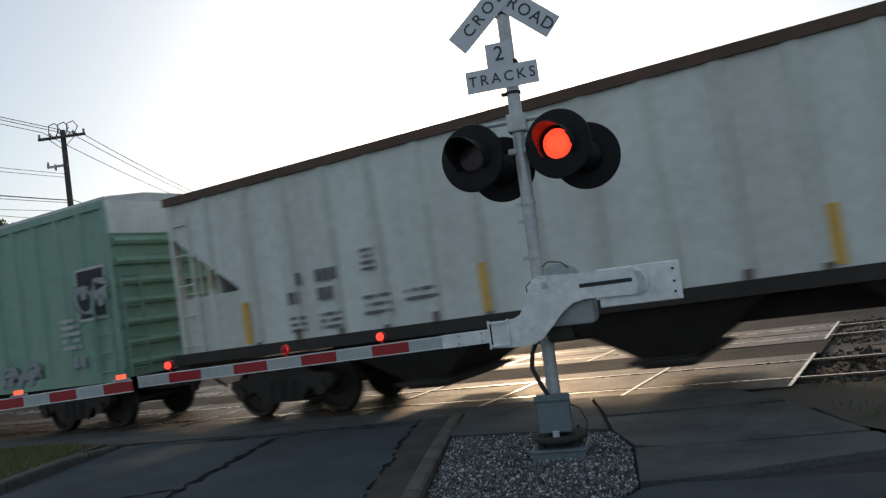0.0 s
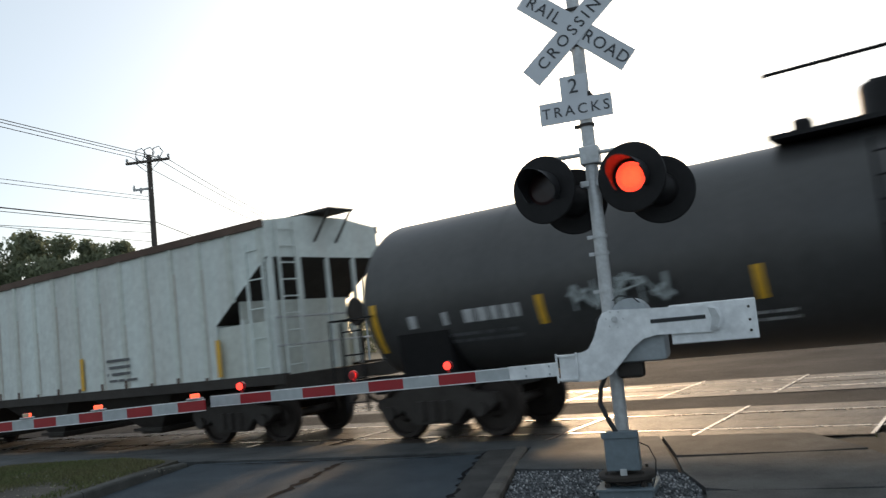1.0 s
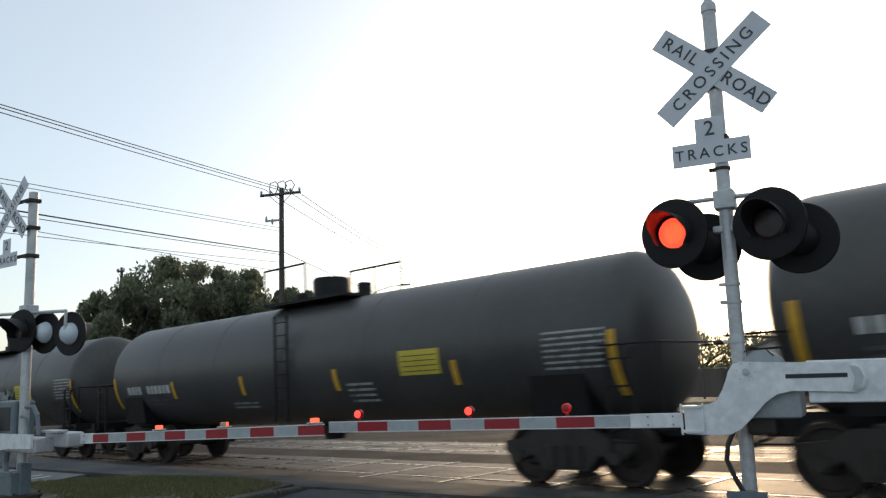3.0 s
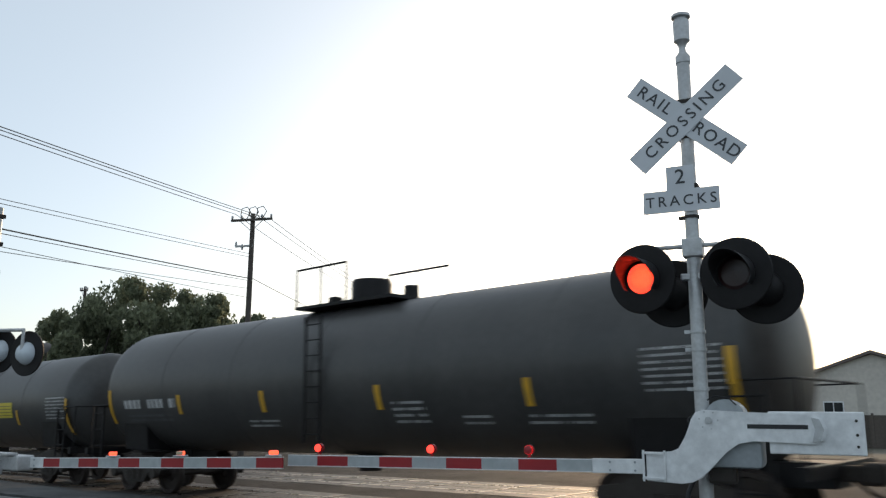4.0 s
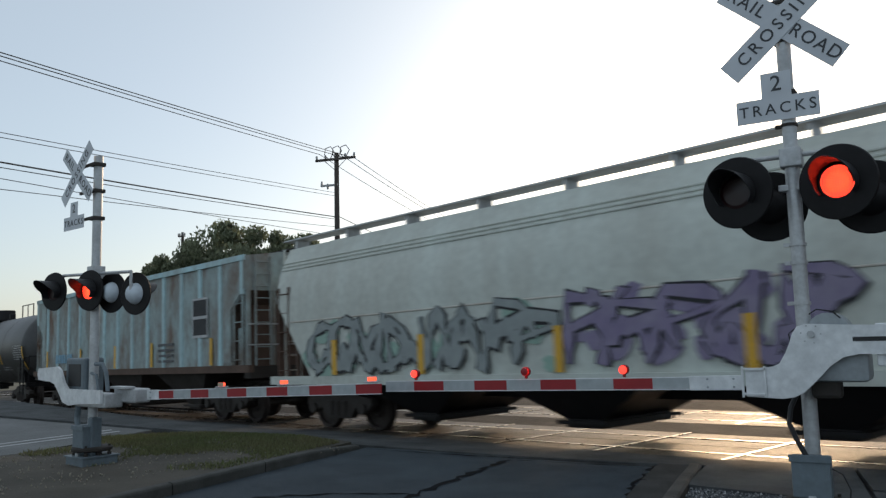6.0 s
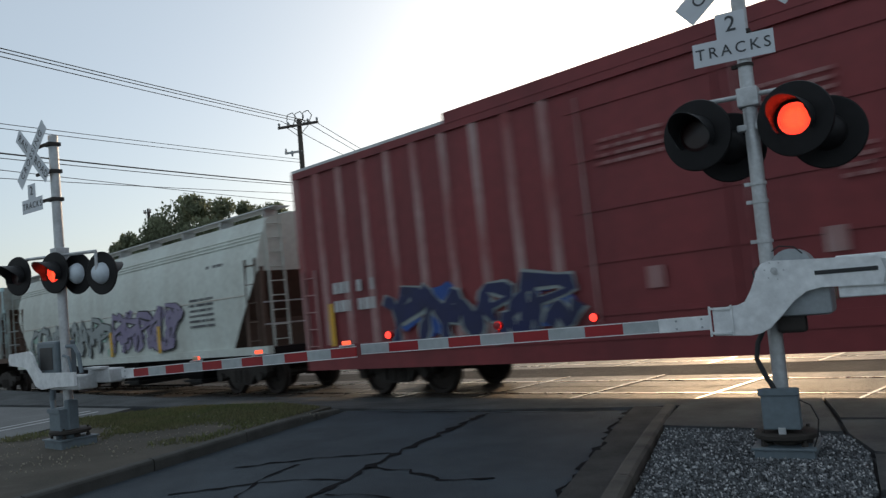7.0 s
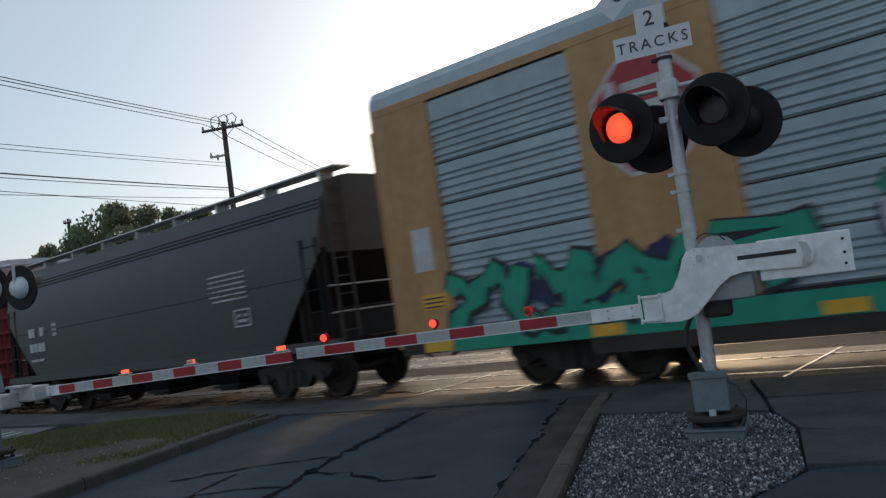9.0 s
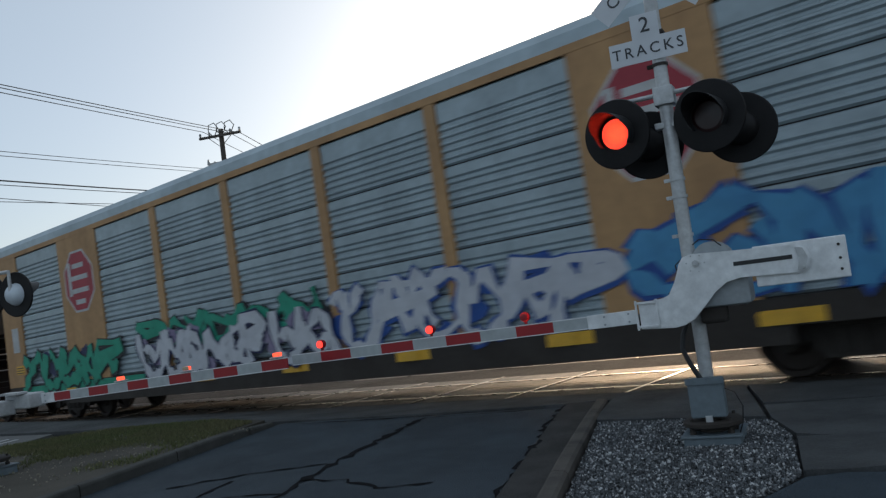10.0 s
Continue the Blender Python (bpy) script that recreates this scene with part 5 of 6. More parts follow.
        ladder(car, x + out * 0.06, -s + 0.5, sill, top, paint, "y", rungs=9)
        bm = bmesh.new()
        for z in (sill + 0.5, sill + 1.0):
            rod(bm, (x + out * 0.05, -s + 0.1, z), (x + out * 0.05, s - 0.1, z), 0.018, 6)
        part("handrail", bm, M["galv"], car)
        coupler(car, x + out * 0.1, out)
    bm = bmesh.new()
    lathe(bm, [(0.24, -0.02), (0.28, 0), (0.24, 0.02)], Matrix.Translation((length + 0.16, 0.5, sill + 1.0)) @ Matrix.Rotation(math.pi / 2, 4, "Y"), 18)
    rod(bm, (length, 0.5, sill + 1.0), (length + 0.18, 0.5, sill + 1.0), 0.03)
    part("brake_wheel", bm, M["steel"], car)
    underframe(car, length, under_paint, 0.7, 1.0, 0.3)
    for x in (1.75, length - 1.75):
        truck(car, x)
    return car


def tank_car(label, length, radius, zc, seed):
    car = thing("tank_car", label, "freight car")
    rng = random.Random(seed)
    turn = Matrix.Translation((0, 0, zc)) @ Matrix.Rotation(math.pi / 2, 4, "Y")
    bm = bmesh.new()
    prof = []
    hd = 0.62
    for k in range(9):
        a = math.pi / 2 * k / 8
        prof.append((max(0.001, radius * math.sin(a) ** 0.85), 0.25 + hd * (1 - math.cos(a))))
    bands = [2.6 * k for k in range(1, int((length - 2) / 2.6) + 1)]
    for b in bands:
        prof += [(radius, b + 0.6), (radius + 0.006, b + 0.605), (radius + 0.006, b + 0.64), (radius, b + 0.645)]
    prof += [(r, length - z) for r, z in prof[:9][::-1]]
    lathe(bm, prof, turn, 56)
    part("tank_shell", bm, M["tank"], car, "black painted cylindrical tank", smooth=True)
    mid = length / 2
    bm = bmesh.new()
    lathe(bm, [(0.42, zc + radius - 0.15), (0.42, zc + radius + 0.46), (0.39, zc + radius + 0.52), (0.0, zc + radius + 0.54)], Matrix.Translation((mid, 0, 0)), 24)
    part("manway_dome", bm, M["black"], car, smooth=True)
    bm = bmesh.new()
    box(bm, mid - 1.4, mid + 1.4, -0.85, 0.85, zc + radius - 0.04, zc + radius + 0.02)
    for x in (-1.1, 1.1):
        box(bm, mid + x - 0.12, mid + x + 0.12, -0.12, 0.12, zc + radius, zc + radius + 0.30, 0.04)
    part("walkway", bm, M["black"], car)
    zt = zc + radius
    for yy, xa, xb in ((-0.85, mid - 1.35, mid + 0.15), (0.85, mid - 0.35, mid + 1.35)):
        bm = bmesh.new()
        path_rod(bm, [(xa, yy, zt), (xa, yy, zt + 0.78), (xb, yy, zt + 0.78), (xb, yy, zt)], 0.026, 6)
        rod(bm, ((xa + xb) / 2, yy, zt), ((xa + xb) / 2, yy, zt + 0.78), 0.022, 6)
        part("railing", bm, M["black"], car)
    for yy in (-1, 1):
        ladder(car, mid, yy * (radius + 0.06), zc - 1.2, zt - 0.35, M["black"], rungs=8)
    for x in (1.75, length - 1.75):
        bm = bmesh.new()
        prism(bm, [(-1.15, 1.0), (-1.25, zc - 0.55), (-0.9, zc - 1.0), (0, zc - radius + 0.02), (0.9, zc - 1.0), (1.25, zc - 0.55), (1.15, 1.0)], x - 0.5, x + 0.5, "x")
        part("saddle", bm, M["black"], car)
        bm = bmesh.new()
        x0, x1 = sorted((x + (1.1 if x < 3 else -1.1), -0.1 if x < 3 else length + 0.1))
        box(bm, x0, x1, -0.35, 0.35, 0.70, 1.02)
        part("stub_sill", bm, M["black"], car)
        truck(car, x)
    for x, out in ((0, -1), (length, 1)):
        bm = bmesh.new()
        x0, x1 = sorted((x, x + out * 0.12))
        box(bm, x0, x1, -1.5, 1.5, 0.86, 1.02)
        for yy in (-1.4, 1.4):
            path_rod(bm, [(x + out * 0.06, yy, 1.0), (x + out * 0.06, yy, 2.05), (x - out * 0.9, yy, 2.05)], 0.018, 6)
        rod(bm, (x + out * 0.06, -1.4, 2.05), (x + out * 0.06, 1.4, 2.05), 0.018, 6)
        part("end_platform", bm, M["black"], car)
        ladder(car, x - out * 0.5, -1.50, 0.55, 2.0, M["black"], rungs=4)
        coupler(car, x, out)
    bm = bmesh.new()
    lathe(bm, [(0.22, zc - radius - 0.3), (0.25, zc - radius + 0.03)], Matrix.Translation((mid, 0, 0)), 16)
    box(bm, mid - 0.5, mid + 0.5, -0.3, 0.3, zc - radius - 0.18, zc - radius - 0.02, 0.02)
    part("outlet_valve", bm, M["black"], car)
    return car


def on_tank(car, name, x0, x1, z0, z1, radius, zc, material, label=""):
    """A patch that follows the round of the tank on its near side."""
    bm = bmesh.new()
    r = radius + 0.012
    prev = None
    for k in range(7):
        z = z0 + (z1 - z0) * k / 6
        y = -math.sqrt(max(0.01, r * r - (z - zc) ** 2))
        cur = [bm.verts.new((x0, y, z)), bm.verts.new((x1, y, z))]
        if prev:
            bm.faces.new((prev[0], prev[1], cur[1], cur[0]))
        prev = cur
    return part(name, bm, material, car, label)


def tank_marks(car, length, radius, zc, seed, placard):
    rng = random.Random(seed)
    for x, h in ((0.82, 0.8), (3.85, 0.42), (6.85, 0.42), (10.1, 0.42), (13.25, 0.42), (length - 0.75, 0.95)):
        on_tank(car, "reflector", x, x + 0.12, zc - 0.42 - h / 2, zc - 0.42 + h / 2, radius, zc, M["yellow"], "yellow reflector strip")

    def rows(x, z, w, h, n, gap, mt="stencil"):
        for i in range(n):
            xx = x
            while xx < x + w:
                c = h * rng.uniform(0.5, 0.9)
                if rng.random() < 0.85:
                    on_tank(car, "stencil", xx, min(x + w, xx + c), z - h, z, radius, zc, M[mt])
                xx += c + h * 0.3
            z -= h + gap
    rows(1.55, zc - 0.28, 0.75, 0.2, 1, 0)
    rows(2.6, zc - 0.28, 1.15, 0.2, 1, 0)
    rows(1.6, zc - 0.62, 1.9, 0.05, 2, 0.05, "stencil_dark")
    rows(length - 1.9, zc + 0.1, 1.1, 0.035, 7, 0.055)
    rows(6.3, zc - 0.78, 0.95, 0.04, 2, 0.05)
    rows(10.45, zc - 0.5, 0.75, 0.045, 4, 0.06)
    if not placard:
        rows(11.95, zc - 0.75, 0.55, 0.04, 2, 0.06)
        rows(13.2, zc - 0.75, 1.1, 0.04, 2, 0.06)
    else:
        on_tank(car, "placard", 12.0, 13.0, zc - 0.42, zc + 0.02, radius, zc, M["placard"], "mustard yellow warning placard")
        for k in range(4):
            on_tank(car, "placard_line", 12.06, 12.94, zc - 0.36 + 0.09 * k, zc - 0.345 + 0.09 * k, radius + 0.004, zc, M["ink"])


def autorack(label, length, top, sill):
    car = thing("autorack_car", label, "freight car")
    s = SIDE
    bm = bmesh.new()
    box(bm, 0.02, length - 0.02, -s + 0.06, s - 0.06, sill + 0.1, top - 0.45)
    part("body", bm, M["black_in"], car)
    bm = bmesh.new()
    arc = [(-s, top - 0.48), (-s, top - 0.30), (-s + 0.10, top - 0.16), (-s + 0.45, top - 0.04), (-0.6, top), (0.6, top), (s - 0.45, top - 0.04), (s - 0.10, top - 0.16), (s, top - 0.30), (s, top - 0.48)]
    prism(bm, arc, 0.0, length, "x")
    part("roof", bm, M["rack_roof"], car, "pale blue-grey corrugated roof", smooth=True)
    for yy in (-1, 1):
        bm = bmesh.new()
        y0, y1 = sorted((yy * (s - 0.02), yy * (s + 0.02)))
        box(bm, 0, length, y0, y1, top - 0.60, top - 0.48)
        part("top_rail", bm, M["rack_tan"], car, "tan painted top rail")
        bm = bmesh.new()
        y0, y1 = sorted((yy * (s - 0.05), yy * (s + 0.012)))
        box(bm, 0.0, length, y0, y1, sill, sill + 0.34)
        box(bm, 3.6, length - 3.6, y0, y1, sill - 0.22, sill)
        part("side_sill", bm, M["steel"], car, "dark dirty side sill")
    # posts and corrugated side panels
    post_x = [(0.0, 1.25), (3.9, 6.0), (8.6, 8.85), (11.4, 11.65), (14.3, 14.55), (17.1, 17.35), (length - 6.0, length - 3.9), (length - 1.25, length)]
    for yy in (-1, 1):
        for x0, x1 in post_x:
            bm = bmesh.new()
            y0, y1 = sorted((yy * (s - 0.06), yy * (s + 0.015)))
            box(bm, x0, x1, y0, y1, sill + 0.34, top - 0.60)
            part("side_post", bm, M["rack_tan"], car, "tan painted side post")
        for (_, x0), (x1, _) in zip(post_x, post_x[1:]):
            for z0, z1 in ((sill + 0.36, sill + 1.0), (sill + 1.02, sill + 1.66), (sill + 1.68, sill + 2.32), (sill + 2.34, sill + 2.98), (sill + 3.0, top - 0.61)):
                bm = bmesh.new()
                prev = None
                n = max(2, int((z1 - z0) / 0.112)) * 4
                for k in range(n + 1):
                    z = z0 + (z1 - z0) * k / n
                    d = (0.03, 0.03, 0.0, 0.0)[k % 4] if 0 < k < n * 0.72 else 0.03 if 0 < k < n else 0
                    cur = [bm.verts.new((x, yy * (s - 0.045 + d), z)) for x in (x0 + 0.01, x1 - 0.01)]
                    if prev:
                        bm.faces.new((prev[0], prev[1], cur[1], cur[0]))
                    prev = cur
                part("side_panel", bm, M["galv_panel"], car, "corrugated galvanised side panel")
    # octagon marks: a red field with a pale rim and pale bars
    for cx in (4.95, length - 4.95):
        cz = 3.58
        for r, dy, mt in ((0.84, 0.018, "stencil"), (0.78, 0.022, "octagon")):
            bm = bmesh.new()
            pts = [(cx + r * math.cos(math.pi / 8 + math.pi / 4 * k), cz + r * 1.02 * math.sin(math.pi / 8 + math.pi / 4 * k)) for k in range(8)]
            prism(bm, pts, -s - dy, -s - dy + 0.008, "y")
            part("octagon_mark", bm, M[mt], car)
        for z, w in ((0.40, 0.6), (0.09, 0.95), (-0.24, 0.95), (-0.53, 0.5)):
            part("pale_bar", box(bmesh.new(), cx - w / 2, cx + w / 2, -s - 0.026, -s - 0.02, cz + z - 0.06, cz + z + 0.06), M["stencil"], car)
        part("pale_bar", box(bmesh.new(), cx - 0.55, cx - 0.40, -s - 0.030, -s - 0.02, cz - 0.35, cz + 0.52), M["stencil"], car)
    x = 0.5
    while x < length - 0.5:
        strip(car, "reflector", x, x + 0.75, sill + 0.02, sill + 0.20, M["yellow"], -s - 0.012, "yellow reflector strip")
        x += 3.05
    for x, out in ((0, -1), (length, 1)):
        bm = bmesh.new()
        x0, x1 = sorted((x, x + out * 0.06))
        box(bm, x0, x1, -s + 0.04, s - 0.04, sill + 0.1, top - 0.34)
        for yy in (-0.8, 0, 0.8):
            box(bm, min(x, x + out * 0.12), max(x, x + out * 0.12), yy - 0.04, yy + 0.04, sill + 0.1, top - 0.4)
        part("end_door", bm, M["rack_tan"], car, "tan painted folding end door")
        ladder(car, x + out * 0.14, -s + 0.3, sill + 0.1, top - 0.8, M["rack_tan"], "y", rungs=10)
        strip(car, "notice", min(x - out * 0.55, x - out * 0.95), max(x - out * 0.55, x - out * 0.95), 2.05, 2.75, M["stencil"], -s - 0.018, "faded pale paper notice")
        strip(car, "number_plate", min(x - out * 0.6, x - out * 1.1), max(x - out * 0.6, x - out * 1.1), 1.42, 1.66, M["yellow"], -s - 0.018, "small orange plate with dark bars")
        for z in (1.46, 1.53, 1.60):
            strip(car, "bar", min(x - out * 0.64, x - out * 1.06), max(x - out * 0.64, x - out * 1.06), z - 0.012, z + 0.012, M["ink"], -s - 0.026)
        coupler(car, x, out)
    underframe(car, length, M["steel"], 0.6, 0.9)
    for x in (3.0, length - 3.0):
        truck(car, x)
    return car


SPEED = 14.4 * 1.1
CARS = []


def add(car, lead):
    CARS.append((car, lead))


# 1 green boxcar
c = boxcar("faded green ribbed boxcar with a pale end", 17.4, 4.45, 1.0, M["green"], M["green"], M["white"], M["green"], None)
strip(c, "patch", 16.35, 17.25, 2.15, 3.15, M["stencil"], -SIDE - 0.001, "pale border of a dark patch")
strip(c, "patch", 16.4, 17.2, 2.2, 3.1, M["g_black"], -SIDE - 0.005, "dark painted patch")
graffiti(c, 16.45, 17.2, 2.2, 2.9, M["g_silver"], M["g_black"], 2, seed=6, y=-SIDE - 0.008, fat=0.06)
text_bars(c, 15.75, 2.25, [(0.55, 0.07, 0.06)] * 5, M["stencil"])
graffiti(c, 13.6, 15.0, 1.05, 1.5, M["g_silver"], M["g_purple"], 4, seed=7, fat=0.04)
text_bars(c, 16.0, 1.5, [(0.4, 0.2, 0.1), (0.4, 0.1, 0.1)], M["g_silver"])
add(c, -12.7 - 17.4)
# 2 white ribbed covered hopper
# its white posts take beige, which puts slight shade on the ribs
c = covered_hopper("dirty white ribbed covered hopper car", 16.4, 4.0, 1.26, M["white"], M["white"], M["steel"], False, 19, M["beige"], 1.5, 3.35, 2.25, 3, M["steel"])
for x, w in ((2.55, 0.3), (3.15, 0.42)):
    text_bars(c, x, 2.32, [(w, 0.19, 0.1), (w * 0.75, 0.19, 0.2), (w, 0.05, 0.05), (w, 0.05, 0.05), (w, 0.05, 0.05)], M["stencil_dark"])
text_bars(c, 4.05, 2.5, [(0.26, 0.045, 0.05)] * 4, M["stencil_dark"])
text_bars(c, 4.0, 1.8, [(0.5, 0.05, 0.07)] * 3, M["stencil_dark"])
text_bars(c, 4.75, 1.8, [(0.55, 0.05, 0.07)] * 2, M["stencil_dark"])
text_bars(c, 11.4, 1.9, [(0.8, 0.06, 0.08)] * 3 + [(1.0, 0.05, 0.1)], M["stencil_dark"])
for x in (1.55, 6.0, 10.4, 14.9):
    strip(c, "reflector", x, x + 0.12, 1.32, 2.0, M["yellow"], label="yellow reflector strip")
for x0, x1 in ((0.12, 1.48), (14.92, 16.28)):
    part("end_bay_panel", box(bmesh.new(), x0, x1, -SIDE + 0.10, -SIDE + 0.16, 1.28, 2.22), M["beige"], c, "beige end bay panel")
add(c, -11.1)
# 3 to 5 black tank cars
for k, (lead, placard, r, zc) in enumerate(((6.55, True, 1.35, 2.24), (24.95, True, 1.34, 2.22), (43.1, False, 1.47, 2.42))):
    c = tank_car("black tank car with yellow reflector strips", 17.1, r, zc, k)
    tank_marks(c, 17.1, r, zc, k + 5, placard)
    if k == 0:
        for gx0, gz0 in ((4.5, 2.0), (10.5, 2.0)):
            graffiti(c, gx0, gx0 + 1.3, gz0 - 0.3, gz0 + 0.15, M["g_silver"], M["tank"], 4, y=-r - 0.02, seed=40 + int(gx0), fat=0.03)
    add(c, lead)
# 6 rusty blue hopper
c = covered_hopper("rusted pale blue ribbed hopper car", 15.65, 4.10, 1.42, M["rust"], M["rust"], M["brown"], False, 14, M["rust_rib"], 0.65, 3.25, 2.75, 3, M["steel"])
for e in (0, 1):
    part("end_bay_panel", prism(bmesh.new(), [(abs(15.65 * e - x), z) for x, z in ((0.0, 3.3), (0.0, 4.0), (1.05, 4.0), (1.05, 1.5), (0.66, 1.5), (0.66, 2.8))], -SIDE + 0.002, -SIDE + 0.03), M["rust"], c, "rusty pale blue end bay")
for x in (1.2, 4.6, 7.6, 10.3, 13.9):
    strip(c, "reflector", x, x + 0.14, 1.46, 2.15, M["yellow"], label="yellow reflector strip")
for z in (2.25, 2.75):
    strip(c, "patch", 13.0, 13.75, z, z + 0.42, M["g_black"], -SIDE - 0.004, label="black stencil patch")
strip(c, "patch_rim", 12.95, 13.8, 2.18, 3.22, M["stencil"], -SIDE, label="pale rim of a stencil patch", d=0.004)
text_bars(c, 2.2, 2.0, [(2.3, 0.30, 0.1)], M["text_blue"])
text_bars(c, 10.8, 2.1, [(1.0, 0.07, 0.08)] * 4, M["stencil_dark"])
add(c, 61.8)
# 7 beige covered hopper with graffiti
c = covered_hopper("beige-grey round-sided covered hopper with graffiti", 16.25, 4.08, 1.14, M["beige"], M["beige"], M["brown"], True, 0, None, 1.3, 2.85, 1.14, 3, M["black"])
graffiti(c, 1.3, 8.0, 1.2, 2.35, M["g_silver"], M["g_black"], 9, seed=11, back=M["g_mint"], y=-SIDE, fat=0.10)
graffiti(c, 8.4, 12.7, 1.2, 2.45, M["g_purple"], M["g_black"], 6, seed=12, y=-SIDE, back=M["g_purple"], fat=0.09)
for x in (2.2, 4.9, 8.1, 11.2):
    strip(c, "reflector", x, x + 0.16, 1.18, 1.9, M["yellow"], -SIDE - 0.03, label="yellow reflector strip")
text_bars(c, 13.0, 2.45, [(1.2, 0.06, 0.07)] * 6, M["stencil_dark"], -SIDE - 0.002)
text_bars(c, 13.9, 3.2, [(0.8, 0.2, 0.1)], M["stencil_dark"], -SIDE + 0.06)
add(c, 78.9)
# 8 maroon boxcar
c = boxcar("faded maroon ribbed boxcar with graffiti along its foot", 18.5, 4.84, 0.92, M["maroon"], M["maroon_pale"], M["end_wash"], M["maroon"], (7.1, 11.9))
bm = bmesh.new()
box(bm, 0.0, 18.5, -SIDE + 0.02, -SIDE + 0.06, 0.58, 0.9)
part("side_skirt", bm, M["maroon"], c)
part("raised_eave", box(bmesh.new(), 4.6, 13.6, -SIDE - 0.01, -SIDE + 0.3, 4.70, 4.90), M["maroon"], c)
text_bars(c, 1.1, 2.3, [(0.5, 0.22, 0.14), (0.5, 0.22, 0.2)], M["stencil"])
text_bars(c, 1.85, 2.3, [(0.5, 0.22, 0.14), (0.5, 0.22, 0.2)], M["stencil"])
for x, z in ((7.6, 3.75), (9.9, 3.9), (10.9, 2.95)):
    text_bars(c, x, z, [(1.1 if z > 3.5 else 0.4, 0.05, 0.06)] * 4, M["maroon_pale"], -SIDE - 0.03)
text_bars(c, 15.2, 2.6, [(1.0, 0.08, 0.07)] * 5, M["maroon_pale"])
graffiti(c, 2.9, 6.8, 0.95, 2.0, M["g_navy"], M["g_silver"], 6, seed=21, fat=0.11, back=M["g_blue"])
graffiti(c, 11.9, 15.6, 0.95, 2.0, M["maroon"], M["g_purple"], 5, seed=22, fat=0.13, back=M["maroon"])
for x in (0.9, 11.5, 17.6):
    strip(c, "reflector", x, x + 0.14, 1.05, 1.9, M["yellow"], label="yellow reflector strip")
for x, z in ((8.2, 1.55), (10.6, 1.75)):
    strip(c, "placard", x, x + 0.26, z, z + 0.30, M["maroon_pale"], -SIDE - 0.02, "pale placard on the door")
strip(c, "placard", 10.2, 10.6, 1.2, 1.6, M["g_green"], -SIDE - 0.02, "green placard on the door")
add(c, 96.8)
# 9 charcoal covered hopper
c = covered_hopper("charcoal round-sided covered hopper car", 14.15, 4.13, 1.12, M["charcoal"], M["charcoal"], M["black"], True, 0, None, 1.5, 2.75, 1.12, 3, M["black"])
text_bars(c, 1.4, 2.45, [(1.0, 0.24, 0.18), (1.0, 0.24, 0.2), (0.8, 0.07, 0.08)], M["stencil"])
text_bars(c, 2.9, 2.5, [(0.25, 0.08, 0.05)] * 3, M["stencil"])
text_bars(c, 10.5, 2.75, [(1.3, 0.035, 0.07)] * 6, M["stencil"])
for z in (1.62, 1.95):
    strip(c, "stencil_frame", 11.3, 11.85, z, z + 0.03, M["stencil"])
for x in (11.3, 11.82):
    strip(c, "stencil_frame", x, x + 0.03, 1.65, 1.95, M["stencil"])
text_bars(c, 11.42, 1.88, [(0.32, 0.06, 0.05)] * 2, M["stencil"])
add(c, 117.15)
# 10 autorack
c = autorack("tall corrugated autorack car with tan posts and graffiti", 25.8, 5.36, 0.72)
graffiti(c, 1.3, 6.5, 1.0, 2.0, M["g_green"], M["g_black"], 5, y=-SIDE - 0.02, seed=37, back=M["g_navy"], fat=0.15)
graffiti(c, 7.9, 14.1, 1.5, 2.25, M["g_green"], M["g_black"], 6, y=-SIDE - 0.018, seed=35, back=M["g_black"], fat=0.09)
graffiti(c, 7.8, 14.2, 0.95, 1.95, M["g_white"], M["g_navy"], 8, y=-SIDE - 0.055, seed=32, back=M["g_purple"], fat=0.12)
graffiti(c, 14.5, 19.9, 0.95, 2.2, M["g_white"], M["g_blue"], 6, y=-SIDE - 0.02, seed=33, back=M["g_blue"], fat=0.12)
graffiti(c, 20.3, 25.2, 0.95, 2.5, M["g_sky"], M["g_blue"], 5, y=-SIDE - 0.02, seed=34, back=M["g_blue"], fat=0.15)
for x0, x1 in [(0.62 + 3.03 * k, 1.12 + 3.03 * k) for k in range(9)]:
    strip(c, "reflector", x0, x1, 0.74, 0.90, M["yellow"], -SIDE - 0.035, label="yellow reflector strip")
strip(c, "spray_band", 0.9, 7.6, 0.72, 1.04, M["g_green"], -SIDE - 0.014, "green sprayed band on the sill")
add(c, 133.1)


# ---- beyond the tracks ----
def far(az, d, z=0.0):
    a = radians(az)
    return -d * math.sin(a), d * math.cos(a), z


